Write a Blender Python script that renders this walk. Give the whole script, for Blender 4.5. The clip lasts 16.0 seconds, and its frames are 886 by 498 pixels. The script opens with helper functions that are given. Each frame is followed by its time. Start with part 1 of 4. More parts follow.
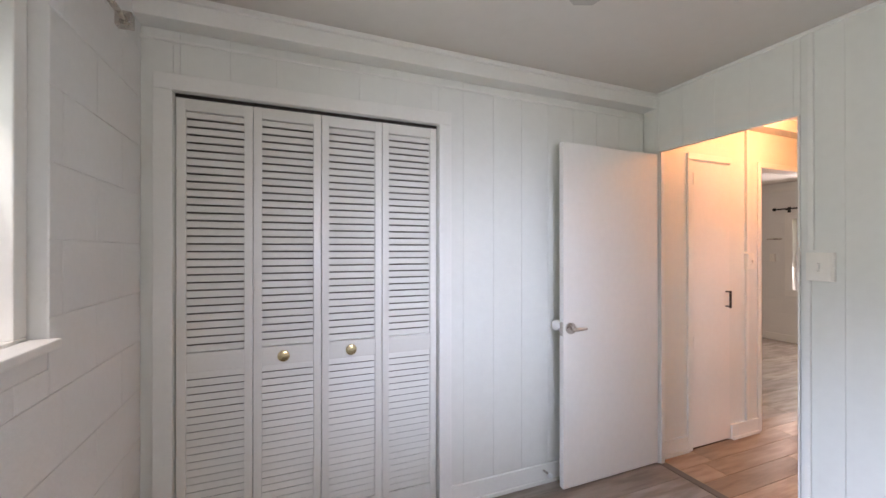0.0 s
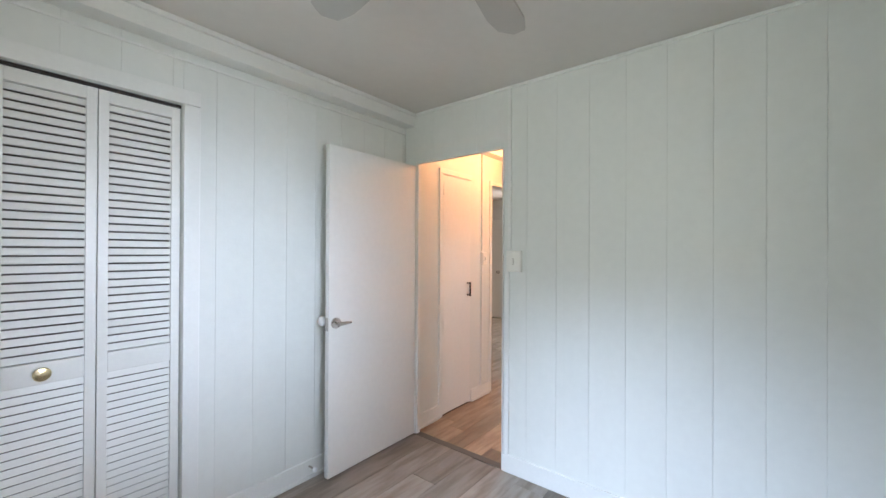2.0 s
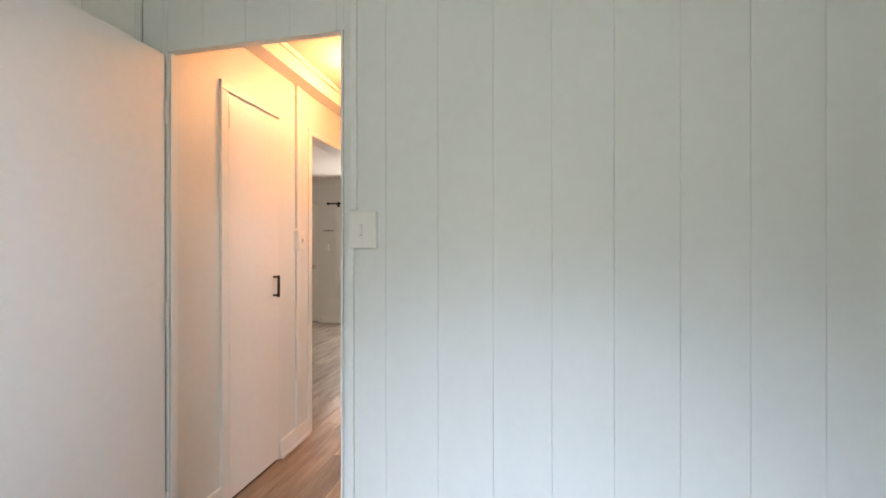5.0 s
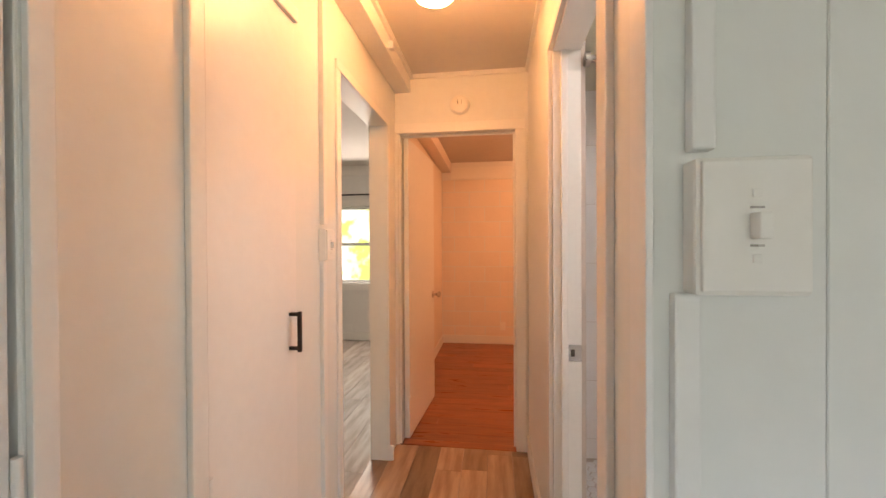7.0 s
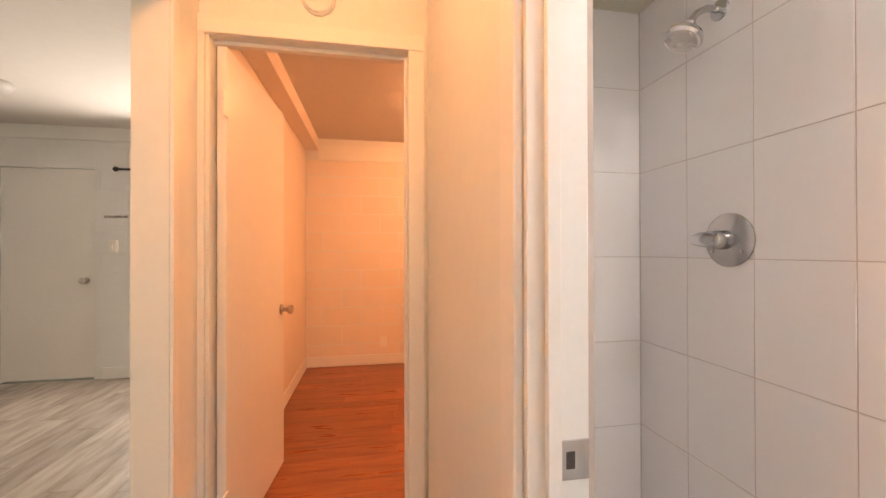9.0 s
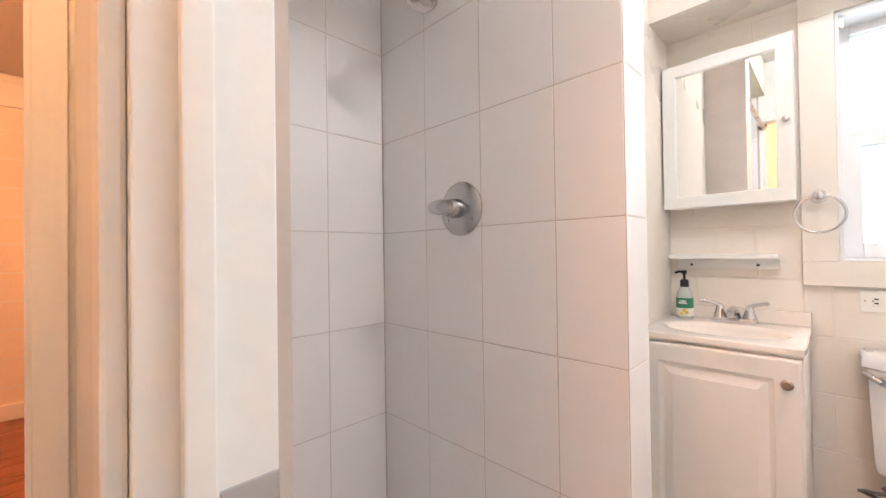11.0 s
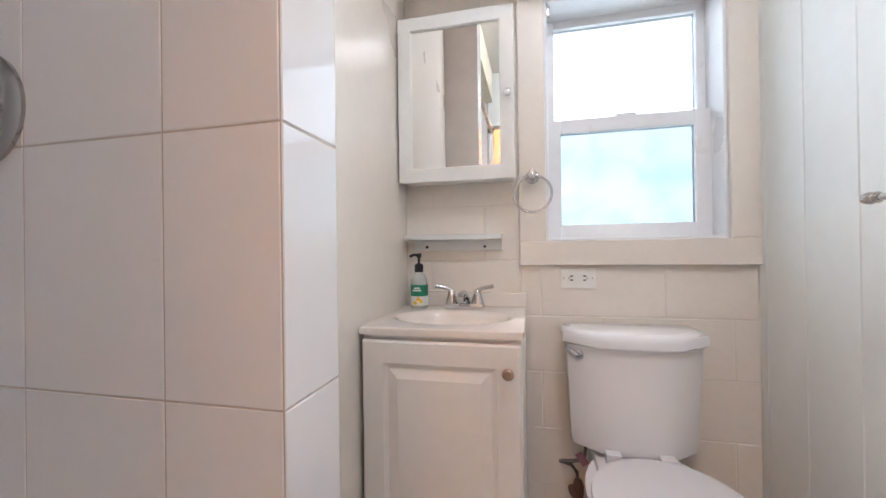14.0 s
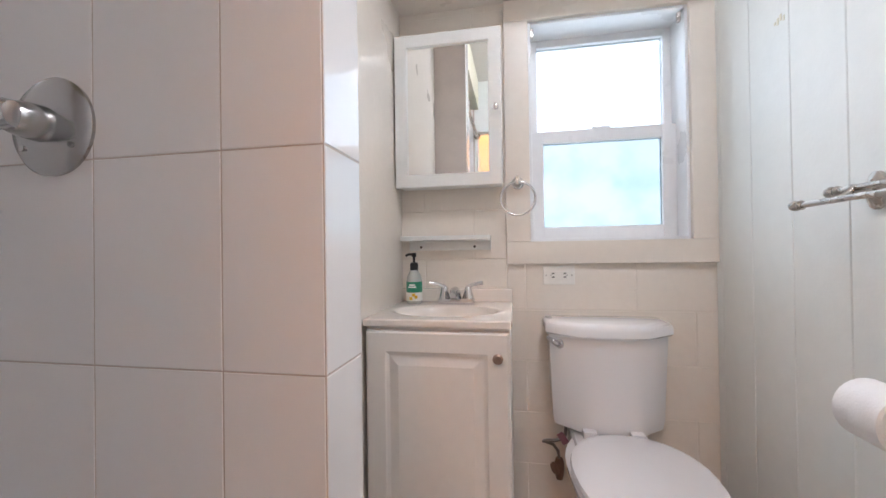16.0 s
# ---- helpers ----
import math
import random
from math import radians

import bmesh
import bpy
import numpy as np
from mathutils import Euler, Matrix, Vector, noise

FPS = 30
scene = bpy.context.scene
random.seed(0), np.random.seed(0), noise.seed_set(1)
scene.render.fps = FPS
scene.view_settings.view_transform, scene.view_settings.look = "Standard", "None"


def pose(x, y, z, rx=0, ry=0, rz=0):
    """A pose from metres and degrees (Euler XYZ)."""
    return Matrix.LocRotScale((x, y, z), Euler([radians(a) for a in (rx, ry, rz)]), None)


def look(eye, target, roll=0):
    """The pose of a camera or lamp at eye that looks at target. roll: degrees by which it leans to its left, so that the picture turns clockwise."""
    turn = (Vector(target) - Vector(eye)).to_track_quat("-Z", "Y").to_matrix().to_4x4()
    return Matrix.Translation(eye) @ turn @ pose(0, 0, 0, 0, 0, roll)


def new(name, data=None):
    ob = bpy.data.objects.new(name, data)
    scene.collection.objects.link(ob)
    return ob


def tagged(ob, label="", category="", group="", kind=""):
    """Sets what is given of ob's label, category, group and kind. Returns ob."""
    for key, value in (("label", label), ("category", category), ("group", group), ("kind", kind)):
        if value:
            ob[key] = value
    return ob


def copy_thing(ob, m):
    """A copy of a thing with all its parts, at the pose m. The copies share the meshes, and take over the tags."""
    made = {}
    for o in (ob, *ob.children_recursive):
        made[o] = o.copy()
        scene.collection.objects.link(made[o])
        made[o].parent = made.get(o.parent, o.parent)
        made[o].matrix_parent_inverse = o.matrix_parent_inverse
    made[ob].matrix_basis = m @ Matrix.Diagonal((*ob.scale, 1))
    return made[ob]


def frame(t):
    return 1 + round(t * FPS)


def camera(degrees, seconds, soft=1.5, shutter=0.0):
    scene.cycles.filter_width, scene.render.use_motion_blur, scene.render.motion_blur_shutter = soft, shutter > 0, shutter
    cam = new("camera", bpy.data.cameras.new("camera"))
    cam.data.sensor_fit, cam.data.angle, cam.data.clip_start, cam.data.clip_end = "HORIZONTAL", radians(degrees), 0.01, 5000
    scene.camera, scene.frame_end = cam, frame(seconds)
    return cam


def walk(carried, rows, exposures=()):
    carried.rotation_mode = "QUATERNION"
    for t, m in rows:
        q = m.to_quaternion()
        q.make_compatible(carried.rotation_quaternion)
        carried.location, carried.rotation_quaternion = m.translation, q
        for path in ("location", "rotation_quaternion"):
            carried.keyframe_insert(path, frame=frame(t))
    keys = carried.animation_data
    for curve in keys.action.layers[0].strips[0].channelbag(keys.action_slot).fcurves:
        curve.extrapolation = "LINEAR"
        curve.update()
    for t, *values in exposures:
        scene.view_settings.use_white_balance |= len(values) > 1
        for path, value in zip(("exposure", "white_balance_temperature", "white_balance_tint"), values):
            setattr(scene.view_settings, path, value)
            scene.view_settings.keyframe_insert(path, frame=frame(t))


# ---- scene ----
cam = camera(97.5, 16.0)

PATH = [
    (0, (-2.266, -1.839, 1.403), (-1.521, 0.017, 1.407), 0.0),
    (0.5, (-2.226, -1.913, 1.405), (-1.235, -0.176, 1.411), 0.1),
    (1, (-2.208, -1.955, 1.398), (-0.988, -0.371, 1.403), 0.2),
    (1.5, (-2.193, -2.002, 1.399), (-0.791, -0.576, 1.409), 0.2),
    (2, (-2.171, -2.004, 1.39), (-0.612, -0.752, 1.398), 0.3),
    (2.5, (-2.127, -2.014, 1.373), (-0.427, -0.962, 1.373), 0.4),
    (3, (-2.085, -2.008, 1.327), (-0.274, -1.16, 1.331), 0.4),
    (3.5, (-1.961, -1.94, 1.282), (-0.076, -1.272, 1.289), 0.4),
    (4, (-1.736, -1.793, 1.259), (0.19, -1.257, 1.265), 0.5),
    (4.2, (-1.644, -1.73, 1.257), (0.292, -1.226, 1.263), 0.5),
    (6.3, (-0.745, -0.798, 1.290), (1.224, -0.481, 1.277), -0.6),
    (6.5, (-0.657, -0.735, 1.304), (1.313, -0.422, 1.292), -0.4),
    (7, (-0.418, -0.600, 1.308), (1.562, -0.339, 1.293), -0.3),
    (7.5, (-0.133, -0.551, 1.305), (1.858, -0.368, 1.290), -0.1),
    (8, (0.146, -0.555, 1.289), (2.144, -0.48, 1.275), -0.1),
    (8.2, (0.237, -0.555, 1.28), (2.237, -0.543, 1.269), -0.0),
    (10.5, (0.701, -0.737, 1.142), (2.304, -1.933, 1.168), -1.0),
    (11, (0.710, -0.779, 1.128), (2.127, -2.190, 1.148), -0.8),
    (11.5, (0.713, -0.821, 1.105), (1.926, -2.411, 1.123), -0.8),
    (12, (0.714, -0.861, 1.088), (1.739, -2.579, 1.105), -0.8),
    (12.5, (0.723, -0.897, 1.071), (1.568, -2.710, 1.085), -0.7),
    (13, (0.726, -0.959, 1.060), (1.405, -2.840, 1.071), -0.7),
    (13.5, (0.730, -1.092, 1.054), (1.268, -3.019, 1.063), -0.8),
    (14, (0.745, -1.266, 1.050), (1.193, -3.215, 1.059), -0.8),
    (14.5, (0.757, -1.407, 1.063), (1.152, -3.368, 1.072), -0.6),
    (15, (0.766, -1.467, 1.066), (1.126, -3.434, 1.058), -0.6),
    (15.5, (0.762, -1.344, 1.047), (1.132, -3.309, 1.069), -0.7),
    (16, (0.757, -1.140, 1.044), (1.120, -3.106, 1.059), -0.8),
]
EXPOSURES = [(0, -0.26, 6600, 24), (1, -0.3, 6350, 16), (2, -0.2, 6250, 15), (4, -0.12, 6300, 15), (6.5, -0.28, 7000, 15), (7.3, -0.15, 7000, 18), (8.2, 0.15, 7000, 17), (10.5, 0.4, 6400, 14), (12, 0.3, 6250, 13), (13, 0.1, 6100, 12), (14, -0.2, 5850, 12), (16, -0.25, 5800, 12)]
walk(cam, [(t, look(eye, target, roll)) for t, eye, target, roll in PATH], EXPOSURES)

# strengths of the lights
P_BED = 17
P_LAWN = 7
P_BEDS = 5.6
P_LAWNS = 5.5
P_BATH = 13
P_LIV = 46
E_HALL = 68.0
E_BED2 = 120.0
E_BATH = 54.0

# ---------------- world and lights ----------------
world = bpy.data.worlds.new("world")
scene.world = world
world.use_nodes = True
wn = world.node_tree
sky = wn.nodes.new("ShaderNodeTexSky")
sky.sky_type, sky.sun_disc, sky.sun_elevation, sky.sun_rotation = "NISHITA", False, radians(55), radians(200)
wn.nodes["Background"].inputs[1].default_value = 0.12
wn.links.new(sky.outputs[0], wn.nodes["Background"].inputs[0])

sun = new("sun", bpy.data.lights.new("sun", "SUN"))
sun.data.energy, sun.data.angle, sun.data.color = 2.5, radians(0.5), (1.0, 0.95, 0.86)
sun.matrix_world = look((0, 0, 30), (7, 10, 10))
tagged(sun, "warm sunlight falling on the garden", "sun", kind="structure")


def window_light(name, eye, target, w, h, power, color, spread=180):
    ob = new(name, bpy.data.lights.new(name, "AREA"))
    ob.data.shape, ob.data.size, ob.data.size_y = "RECTANGLE", w, h
    ob.data.energy, ob.data.color, ob.data.spread = power, color, radians(spread)
    ob.matrix_world = look(eye, target)
    return ob


# each bedroom window: cool light from the sky above, going down, and green light off the lawn, going up
window_light("daylight_bedroom", (-2.93, -1.25, 1.75), (-1.93, -1.34, 0.98), 1.2, 0.4, P_BED, (0.63, 0.79, 1.0), 56)
window_light("lawn_bounce_bedroom", (-2.93, -1.2, 1.55), (-1.93, -1.25, 1.72), 1.2, 0.7, P_LAWN, (0.90, 1.0, 0.86), 120)
window_light("daylight_bedroom_south", (-1.68, -3.0, 1.55), (-1.56, -2.0, 1.41), 0.8, 0.5, P_BEDS, (0.66, 0.80, 1.0), 44)
window_light("lawn_bounce_bedroom_south", (-1.65, -3.0, 1.50), (-1.75, -2.0, 1.68), 1.0, 0.7, P_LAWNS, (1.0, 0.99, 0.90), 140)
window_light("daylight_bathroom", (0.4, -2.97, 1.5), (0.4, 0, 1.3), 0.75, 1.0, P_BATH, (0.92, 0.97, 1.0), 130)
window_light("daylight_living", (4.72, 1.15, 1.5), (2, 1.15, 0.9), 0.9, 1.0, P_LIV, (1.0, 0.90, 0.80))


# ---------------- materials ----------------
def mat(name, color, rough=0.5, metal=0.0, vary=0.06, scale=3.0, bump=0.0, bump_scale=60.0, grain=None, emit=0.0,
        emit_color=None, transmission=0.0, stretch=(1, 1, 1), piece=0.0, coat=0.0, spec=0.5, fine=0.03):
    m = bpy.data.materials.new(name)
    m.use_nodes = True
    nt = m.node_tree
    b = nt.nodes["Principled BSDF"]
    b.inputs["Roughness"].default_value = rough
    b.inputs["Metallic"].default_value = metal
    b.inputs["Transmission Weight"].default_value = transmission
    b.inputs["Coat Weight"].default_value = coat
    b.inputs["Specular IOR Level"].default_value = spec
    if emit:
        b.inputs["Emission Color"].default_value = (*(emit_color or color), 1)
        b.inputs["Emission Strength"].default_value = emit
    tc = nt.nodes.new("ShaderNodeTexCoord")
    mp = nt.nodes.new("ShaderNodeMapping")
    mp.inputs["Scale"].default_value = stretch
    geo = nt.nodes.new("ShaderNodeNewGeometry")
    nt.links.new(geo.outputs["Position"], mp.inputs[0])
    n1 = nt.nodes.new("ShaderNodeTexNoise")
    n1.inputs["Scale"].default_value, n1.inputs["Detail"].default_value = scale, 5
    n2 = nt.nodes.new("ShaderNodeTexNoise")
    n2.inputs["Scale"].default_value, n2.inputs["Detail"].default_value = scale * 14, 4
    vec = mp.outputs[0]
    if piece:
        info = nt.nodes.new("ShaderNodeObjectInfo")
        add = nt.nodes.new("ShaderNodeVectorMath")
        add.operation = "MULTIPLY_ADD"
        nt.links.new(info.outputs["Random"], add.inputs[0])
        add.inputs[1].default_value = (17, 31, 11)
        nt.links.new(mp.outputs[0], add.inputs[2])
        vec = add.outputs[0]
    nt.links.new(vec, n1.inputs[0])
    nt.links.new(vec, n2.inputs[0])

    def math_node(op, a, bb):
        nd = nt.nodes.new("ShaderNodeMath")
        nd.operation = op
        for i, v in enumerate((a, bb)):
            if isinstance(v, (int, float)):
                nd.inputs[i].default_value = v
            else:
                nt.links.new(v, nd.inputs[i])
        return nd.outputs[0]
    v = math_node("MULTIPLY", math_node("SUBTRACT", n1.outputs[0], 0.5), vary * 2.4)
    v = math_node("ADD", v, math_node("MULTIPLY", math_node("SUBTRACT", n2.outputs[0], 0.5), fine * 2.4))
    if piece:
        v = math_node("ADD", v, math_node("MULTIPLY", math_node("SUBTRACT", info.outputs["Random"], 0.5), piece * 2))
    v = math_node("ADD", v, 1.0)
    mix = nt.nodes.new("ShaderNodeVectorMath")
    mix.operation = "SCALE"
    if grain:
        ramp = nt.nodes.new("ShaderNodeMix")
        ramp.data_type = "RGBA"
        ramp.inputs[6].default_value, ramp.inputs[7].default_value = (*color, 1), (*grain, 1)
        edge = nt.nodes.new("ShaderNodeMapRange")
        edge.inputs[1].default_value, edge.inputs[2].default_value = 0.38, 0.66
        nt.links.new(n1.outputs[0], edge.inputs[0])
        nt.links.new(edge.outputs[0], ramp.inputs[0])
        nt.links.new(ramp.outputs[2], mix.inputs[0])
    else:
        mix.inputs[0].default_value = color
    nt.links.new(v, mix.inputs["Scale"])
    nt.links.new(mix.outputs[0], b.inputs["Base Color"])
    r = math_node("ADD", math_node("MULTIPLY", math_node("SUBTRACT", n1.outputs[0], 0.5), 0.18 if rough > 0.08 else 0.0), rough)
    nt.links.new(r, b.inputs["Roughness"])
    if bump:
        n3 = nt.nodes.new("ShaderNodeTexNoise")
        n3.inputs["Scale"].default_value, n3.inputs["Detail"].default_value = bump_scale, 3
        nt.links.new(vec, n3.inputs[0])
        bp = nt.nodes.new("ShaderNodeBump")
        bp.inputs["Strength"].default_value, bp.inputs["Distance"].default_value = bump, 0.004
        nt.links.new(n3.outputs[0], bp.inputs["Height"])
        nt.links.new(bp.outputs[0], b.inputs["Normal"])
    return m


WHITE = mat("white_panel_paint", (0.76, 0.77, 0.735), 0.42, vary=0.035, scale=1.6, bump=0.10, bump_scale=90)
TRIMW = mat("white_trim_gloss", (0.80, 0.80, 0.77), 0.32, vary=0.03, scale=4, bump=0.06, bump_scale=70)
DOORW = mat("white_door_paint", (0.80, 0.79, 0.76), 0.34, vary=0.025, scale=2, bump=0.05, bump_scale=120)
CEIL = mat("ceiling_flat_paint", (0.66, 0.63, 0.59), 0.8, vary=0.04, scale=1.2, bump=0.15, bump_scale=160)
LOUV = mat("louvre_cream_paint", (0.77, 0.755, 0.71), 0.38, vary=0.03, scale=5, piece=0.02)
CREAM = mat("cream_wall_paint", (0.80, 0.742, 0.665), 0.30, vary=0.04, scale=2.2, bump=0.16, bump_scale=55)
BLOCKC = mat("cream_block_paint", (0.80, 0.742, 0.665), 0.33, vary=0.04, scale=3, bump=0.12, bump_scale=60, piece=0.012)
BLOCKW = mat("white_block_paint", (0.76, 0.765, 0.75), 0.5, vary=0.04, scale=3, bump=0.4, bump_scale=75, piece=0.012)
BLOCKP = mat("peach_block_paint", (0.78, 0.70, 0.62), 0.5, vary=0.04, scale=3, bump=0.4, bump_scale=75, piece=0.02)
OLIVE = mat("soffit_paint", (0.70, 0.66, 0.52), 0.6, vary=0.04, scale=2)
TILE = mat("white_glazed_tile", (0.80, 0.775, 0.76), 0.05, vary=0.012, scale=3, piece=0.012, bump=0.02, bump_scale=9, fine=0.008, coat=0.35)
GROUT = mat("beige_grout", (0.52, 0.44, 0.385), 0.85, vary=0.12, scale=9)
PLANK = mat("grey_oak_plank", (0.33, 0.285, 0.245), 0.48, vary=0.10, scale=3.2, grain=(0.20, 0.165, 0.135), stretch=(1.0, 6, 1), piece=0.20, bump=0.12, bump_scale=40, fine=0.10, spec=0.3)
PLANKW = mat("warm_oak_plank", (0.42, 0.29, 0.185), 0.34, vary=0.10, scale=3.2, grain=(0.25, 0.155, 0.095), stretch=(1.0, 7, 1), piece=0.42, bump=0.12, bump_scale=40, fine=0.10)
REDWOOD = mat("red_laminate_plank", (0.31, 0.098, 0.036), 0.30, vary=0.12, scale=3.0, grain=(0.19, 0.052, 0.02), stretch=(9, 1.0, 1), piece=0.24, bump=0.08, bump_scale=40, fine=0.10)
JOINT = mat("dark_plank_joint", (0.07, 0.05, 0.04), 0.8)
CHROME = mat("chrome", (0.62, 0.62, 0.63), 0.09, 1.0, vary=0.01, fine=0.0)
NICKEL = mat("brushed_nickel", (0.52, 0.48, 0.44), 0.28, 1.0, vary=0.05, scale=30)
BRASS = mat("pale_brass_knob", (0.72, 0.60, 0.36), 0.25, 1.0, vary=0.06, scale=20)
BRONZE = mat("dark_bronze_pull", (0.035, 0.028, 0.024), 0.45, 0.6, vary=0.1, scale=20)
KNOBM = mat("satin_bronze_knob", (0.40, 0.28, 0.22), 0.32, 0.9, vary=0.08, scale=40)
BLACK = mat("black_plastic", (0.015, 0.015, 0.016), 0.4)
PORC = mat("white_porcelain", (0.83, 0.83, 0.84), 0.09, vary=0.01, coat=0.5, fine=0.004)
SEATM = mat("white_seat_plastic", (0.82, 0.82, 0.84), 0.22, vary=0.012, fine=0.005)
MARBLE = mat("cream_cultured_marble", (0.84, 0.77, 0.70), 0.15, vary=0.03, scale=4, coat=0.3)
VANW = mat("white_thermofoil", (0.81, 0.765, 0.72), 0.36, vary=0.018, scale=2)
MIRROR = mat("mirror_silver", (0.92, 0.93, 0.92), 0.01, 1.0, vary=0.0, fine=0.0)
PLATE = mat("ivory_switch_plastic", (0.83, 0.81, 0.755), 0.35, vary=0.02)
SLOT = mat("dark_slot", (0.05, 0.045, 0.04), 0.6)
# closet backs: the shade inside is put into this dark base colour
CLOSET_SHADE = mat("closet_shade_colour", (0.16, 0.14, 0.12), 0.8)
VINYL = mat("white_vinyl_sash", (0.83, 0.84, 0.85), 0.3, vary=0.01)
CLOTHW = mat("white_tissue", (0.82, 0.82, 0.82), 0.9, vary=0.02, bump=0.2, bump_scale=200)
CAPW = mat("white_soft_plastic", (0.82, 0.83, 0.84), 0.35, vary=0.02)
LAMPW = mat("warm_opal_glass", (0.9, 0.85, 0.75), 0.3, emit=E_HALL, emit_color=(1.0, 0.43, 0.15))
LAMPR = mat("amber_opal_glass", (0.9, 0.75, 0.6), 0.3, emit=E_BED2, emit_color=(1.0, 0.42, 0.17))
LAMPB = mat("soft_opal_glass", (0.9, 0.87, 0.82), 0.3, emit=E_BATH, emit_color=(1.0, 0.96, 0.95))
FANM = mat("grey_fan_blade", (0.42, 0.40, 0.37), 0.5, vary=0.05, scale=4)
SOAPB = mat("clear_soap_bottle", (0.72, 0.74, 0.70), 0.12, vary=0.02, transmission=0.35)
LABELG = mat("green_label", (0.02, 0.20, 0.11), 0.45)
LABELW = mat("white_label", (0.80, 0.80, 0.76), 0.5)
YELLOW = mat("yellow_print", (0.75, 0.48, 0.03), 0.5)
HOSE = mat("braided_hose", (0.18, 0.16, 0.15), 0.4, 0.5, vary=0.2, scale=80)
TAG = mat("purple_tag", (0.30, 0.14, 0.19), 0.6, vary=0.2, scale=60)
RUST = mat("rusty_valve", (0.16, 0.09, 0.06), 0.6, 0.4, vary=0.3, scale=60)
GRASS = mat("garden_green", (0.10, 0.17, 0.05), 0.9, vary=0.3, scale=0.6, fine=0.2)
MOSAIC = mat("pale_mosaic", (0.70, 0.68, 0.65), 0.3, vary=0.03, piece=0.03)


def glass(name, color, rough, bump=0.0, scale=220):
    m = bpy.data.materials.new(name)
    m.use_nodes = True
    nt = m.node_tree
    b = nt.nodes["Principled BSDF"]
    b.inputs["Base Color"].default_value = (*color, 1)
    b.inputs["Roughness"].default_value = rough
    b.inputs["Transmission Weight"].default_value = 1.0
    b.inputs["IOR"].default_value = 1.1
    if bump:
        n = nt.nodes.new("ShaderNodeTexNoise")
        n.inputs["Scale"].default_value, n.inputs["Detail"].default_value = scale, 3
        big = nt.nodes.new("ShaderNodeTexNoise")
        big.inputs["Scale"].default_value, big.inputs["Detail"].default_value = 9, 9
        geo = nt.nodes.new("ShaderNodeNewGeometry")
        for q in (n, big):
            nt.links.new(geo.outputs["Position"], q.inputs[0])
        bp = nt.nodes.new("ShaderNodeBump")
        bp.inputs["Strength"].default_value = bump
        nt.links.new(n.outputs[0], bp.inputs["Height"])
        nt.links.new(bp.outputs[0], b.inputs["Normal"])
        ramp = nt.nodes.new("ShaderNodeMix")
        ramp.data_type = "RGBA"
        ramp.inputs[6].default_value = (*color, 1)
        ramp.inputs[7].default_value = (color[0] * 0.76, color[1] * 0.84, color[2] * 0.85, 1)
        rg = nt.nodes.new("ShaderNodeMapRange")
        rg.inputs[1].default_value, rg.inputs[2].default_value = 0.42, 0.68
        nt.links.new(big.outputs[0], rg.inputs[0])
        nt.links.new(rg.outputs[0], ramp.inputs[0])
        nt.links.new(ramp.outputs[2], b.inputs["Base Color"])
    return m


CLEAR = glass("clear_glass", (0.95, 0.97, 0.96), 0.0)
FROST = glass("frosted_glass", (0.26, 0.275, 0.279), 0.35)
RIBBED = glass("ribbed_obscure_glass", (0.112, 0.127, 0.130), 0.30, 0.9, 420)


# ---------------- mesh helpers ----------------
def box(bm, x0, x1, y0, y1, z0, z1, bevel=0.0):
    r = bmesh.ops.create_cube(bm, size=1.0)
    vs = r["verts"]
    for v in vs:
        v.co = Vector(((x0 + x1) / 2 + v.co.x * (x1 - x0), (y0 + y1) / 2 + v.co.y * (y1 - y0), (z0 + z1) / 2 + v.co.z * (z1 - z0)))
    if bevel:
        es = list({e for v in vs for e in v.link_edges})
        bmesh.ops.bevel(bm, geom=es, offset=bevel, segments=2, affect="EDGES", profile=0.6)
    return bm


def B(x0, x1, y0, y1, z0, z1, bevel=0.0):
    return box(bmesh.new(), x0, x1, y0, y1, z0, z1, bevel)


def cyl(bm, p, q, r, r2=None, seg=20):
    p, q = Vector(p), Vector(q)
    d = q - p
    m = Matrix.Translation((p + q) / 2) @ d.to_track_quat("Z", "Y").to_matrix().to_4x4()
    bmesh.ops.create_cone(bm, cap_ends=True, segments=seg, radius1=r, radius2=r if r2 is None else r2, depth=d.length, matrix=m)
    return bm


def lathe(bm, profile, place, axis=(0, 0, 1), seg=28, sx=1.0, sy=1.0):
    rot = Vector(axis).to_track_quat("Z", "Y").to_matrix()
    rings = []
    for r, h in profile:
        rings.append([bm.verts.new(Vector(place) + rot @ Vector((r * sx * math.cos(2 * math.pi * i / seg), r * sy * math.sin(2 * math.pi * i / seg), h))) for i in range(seg)])
    for a, b in zip(rings, rings[1:]):
        for i in range(seg):
            bm.faces.new((a[i], a[(i + 1) % seg], b[(i + 1) % seg], b[i]))
    for ring, flip in ((rings[0], True), (rings[-1], False)):
        bm.faces.new(ring[::-1] if flip else ring)
    return bm


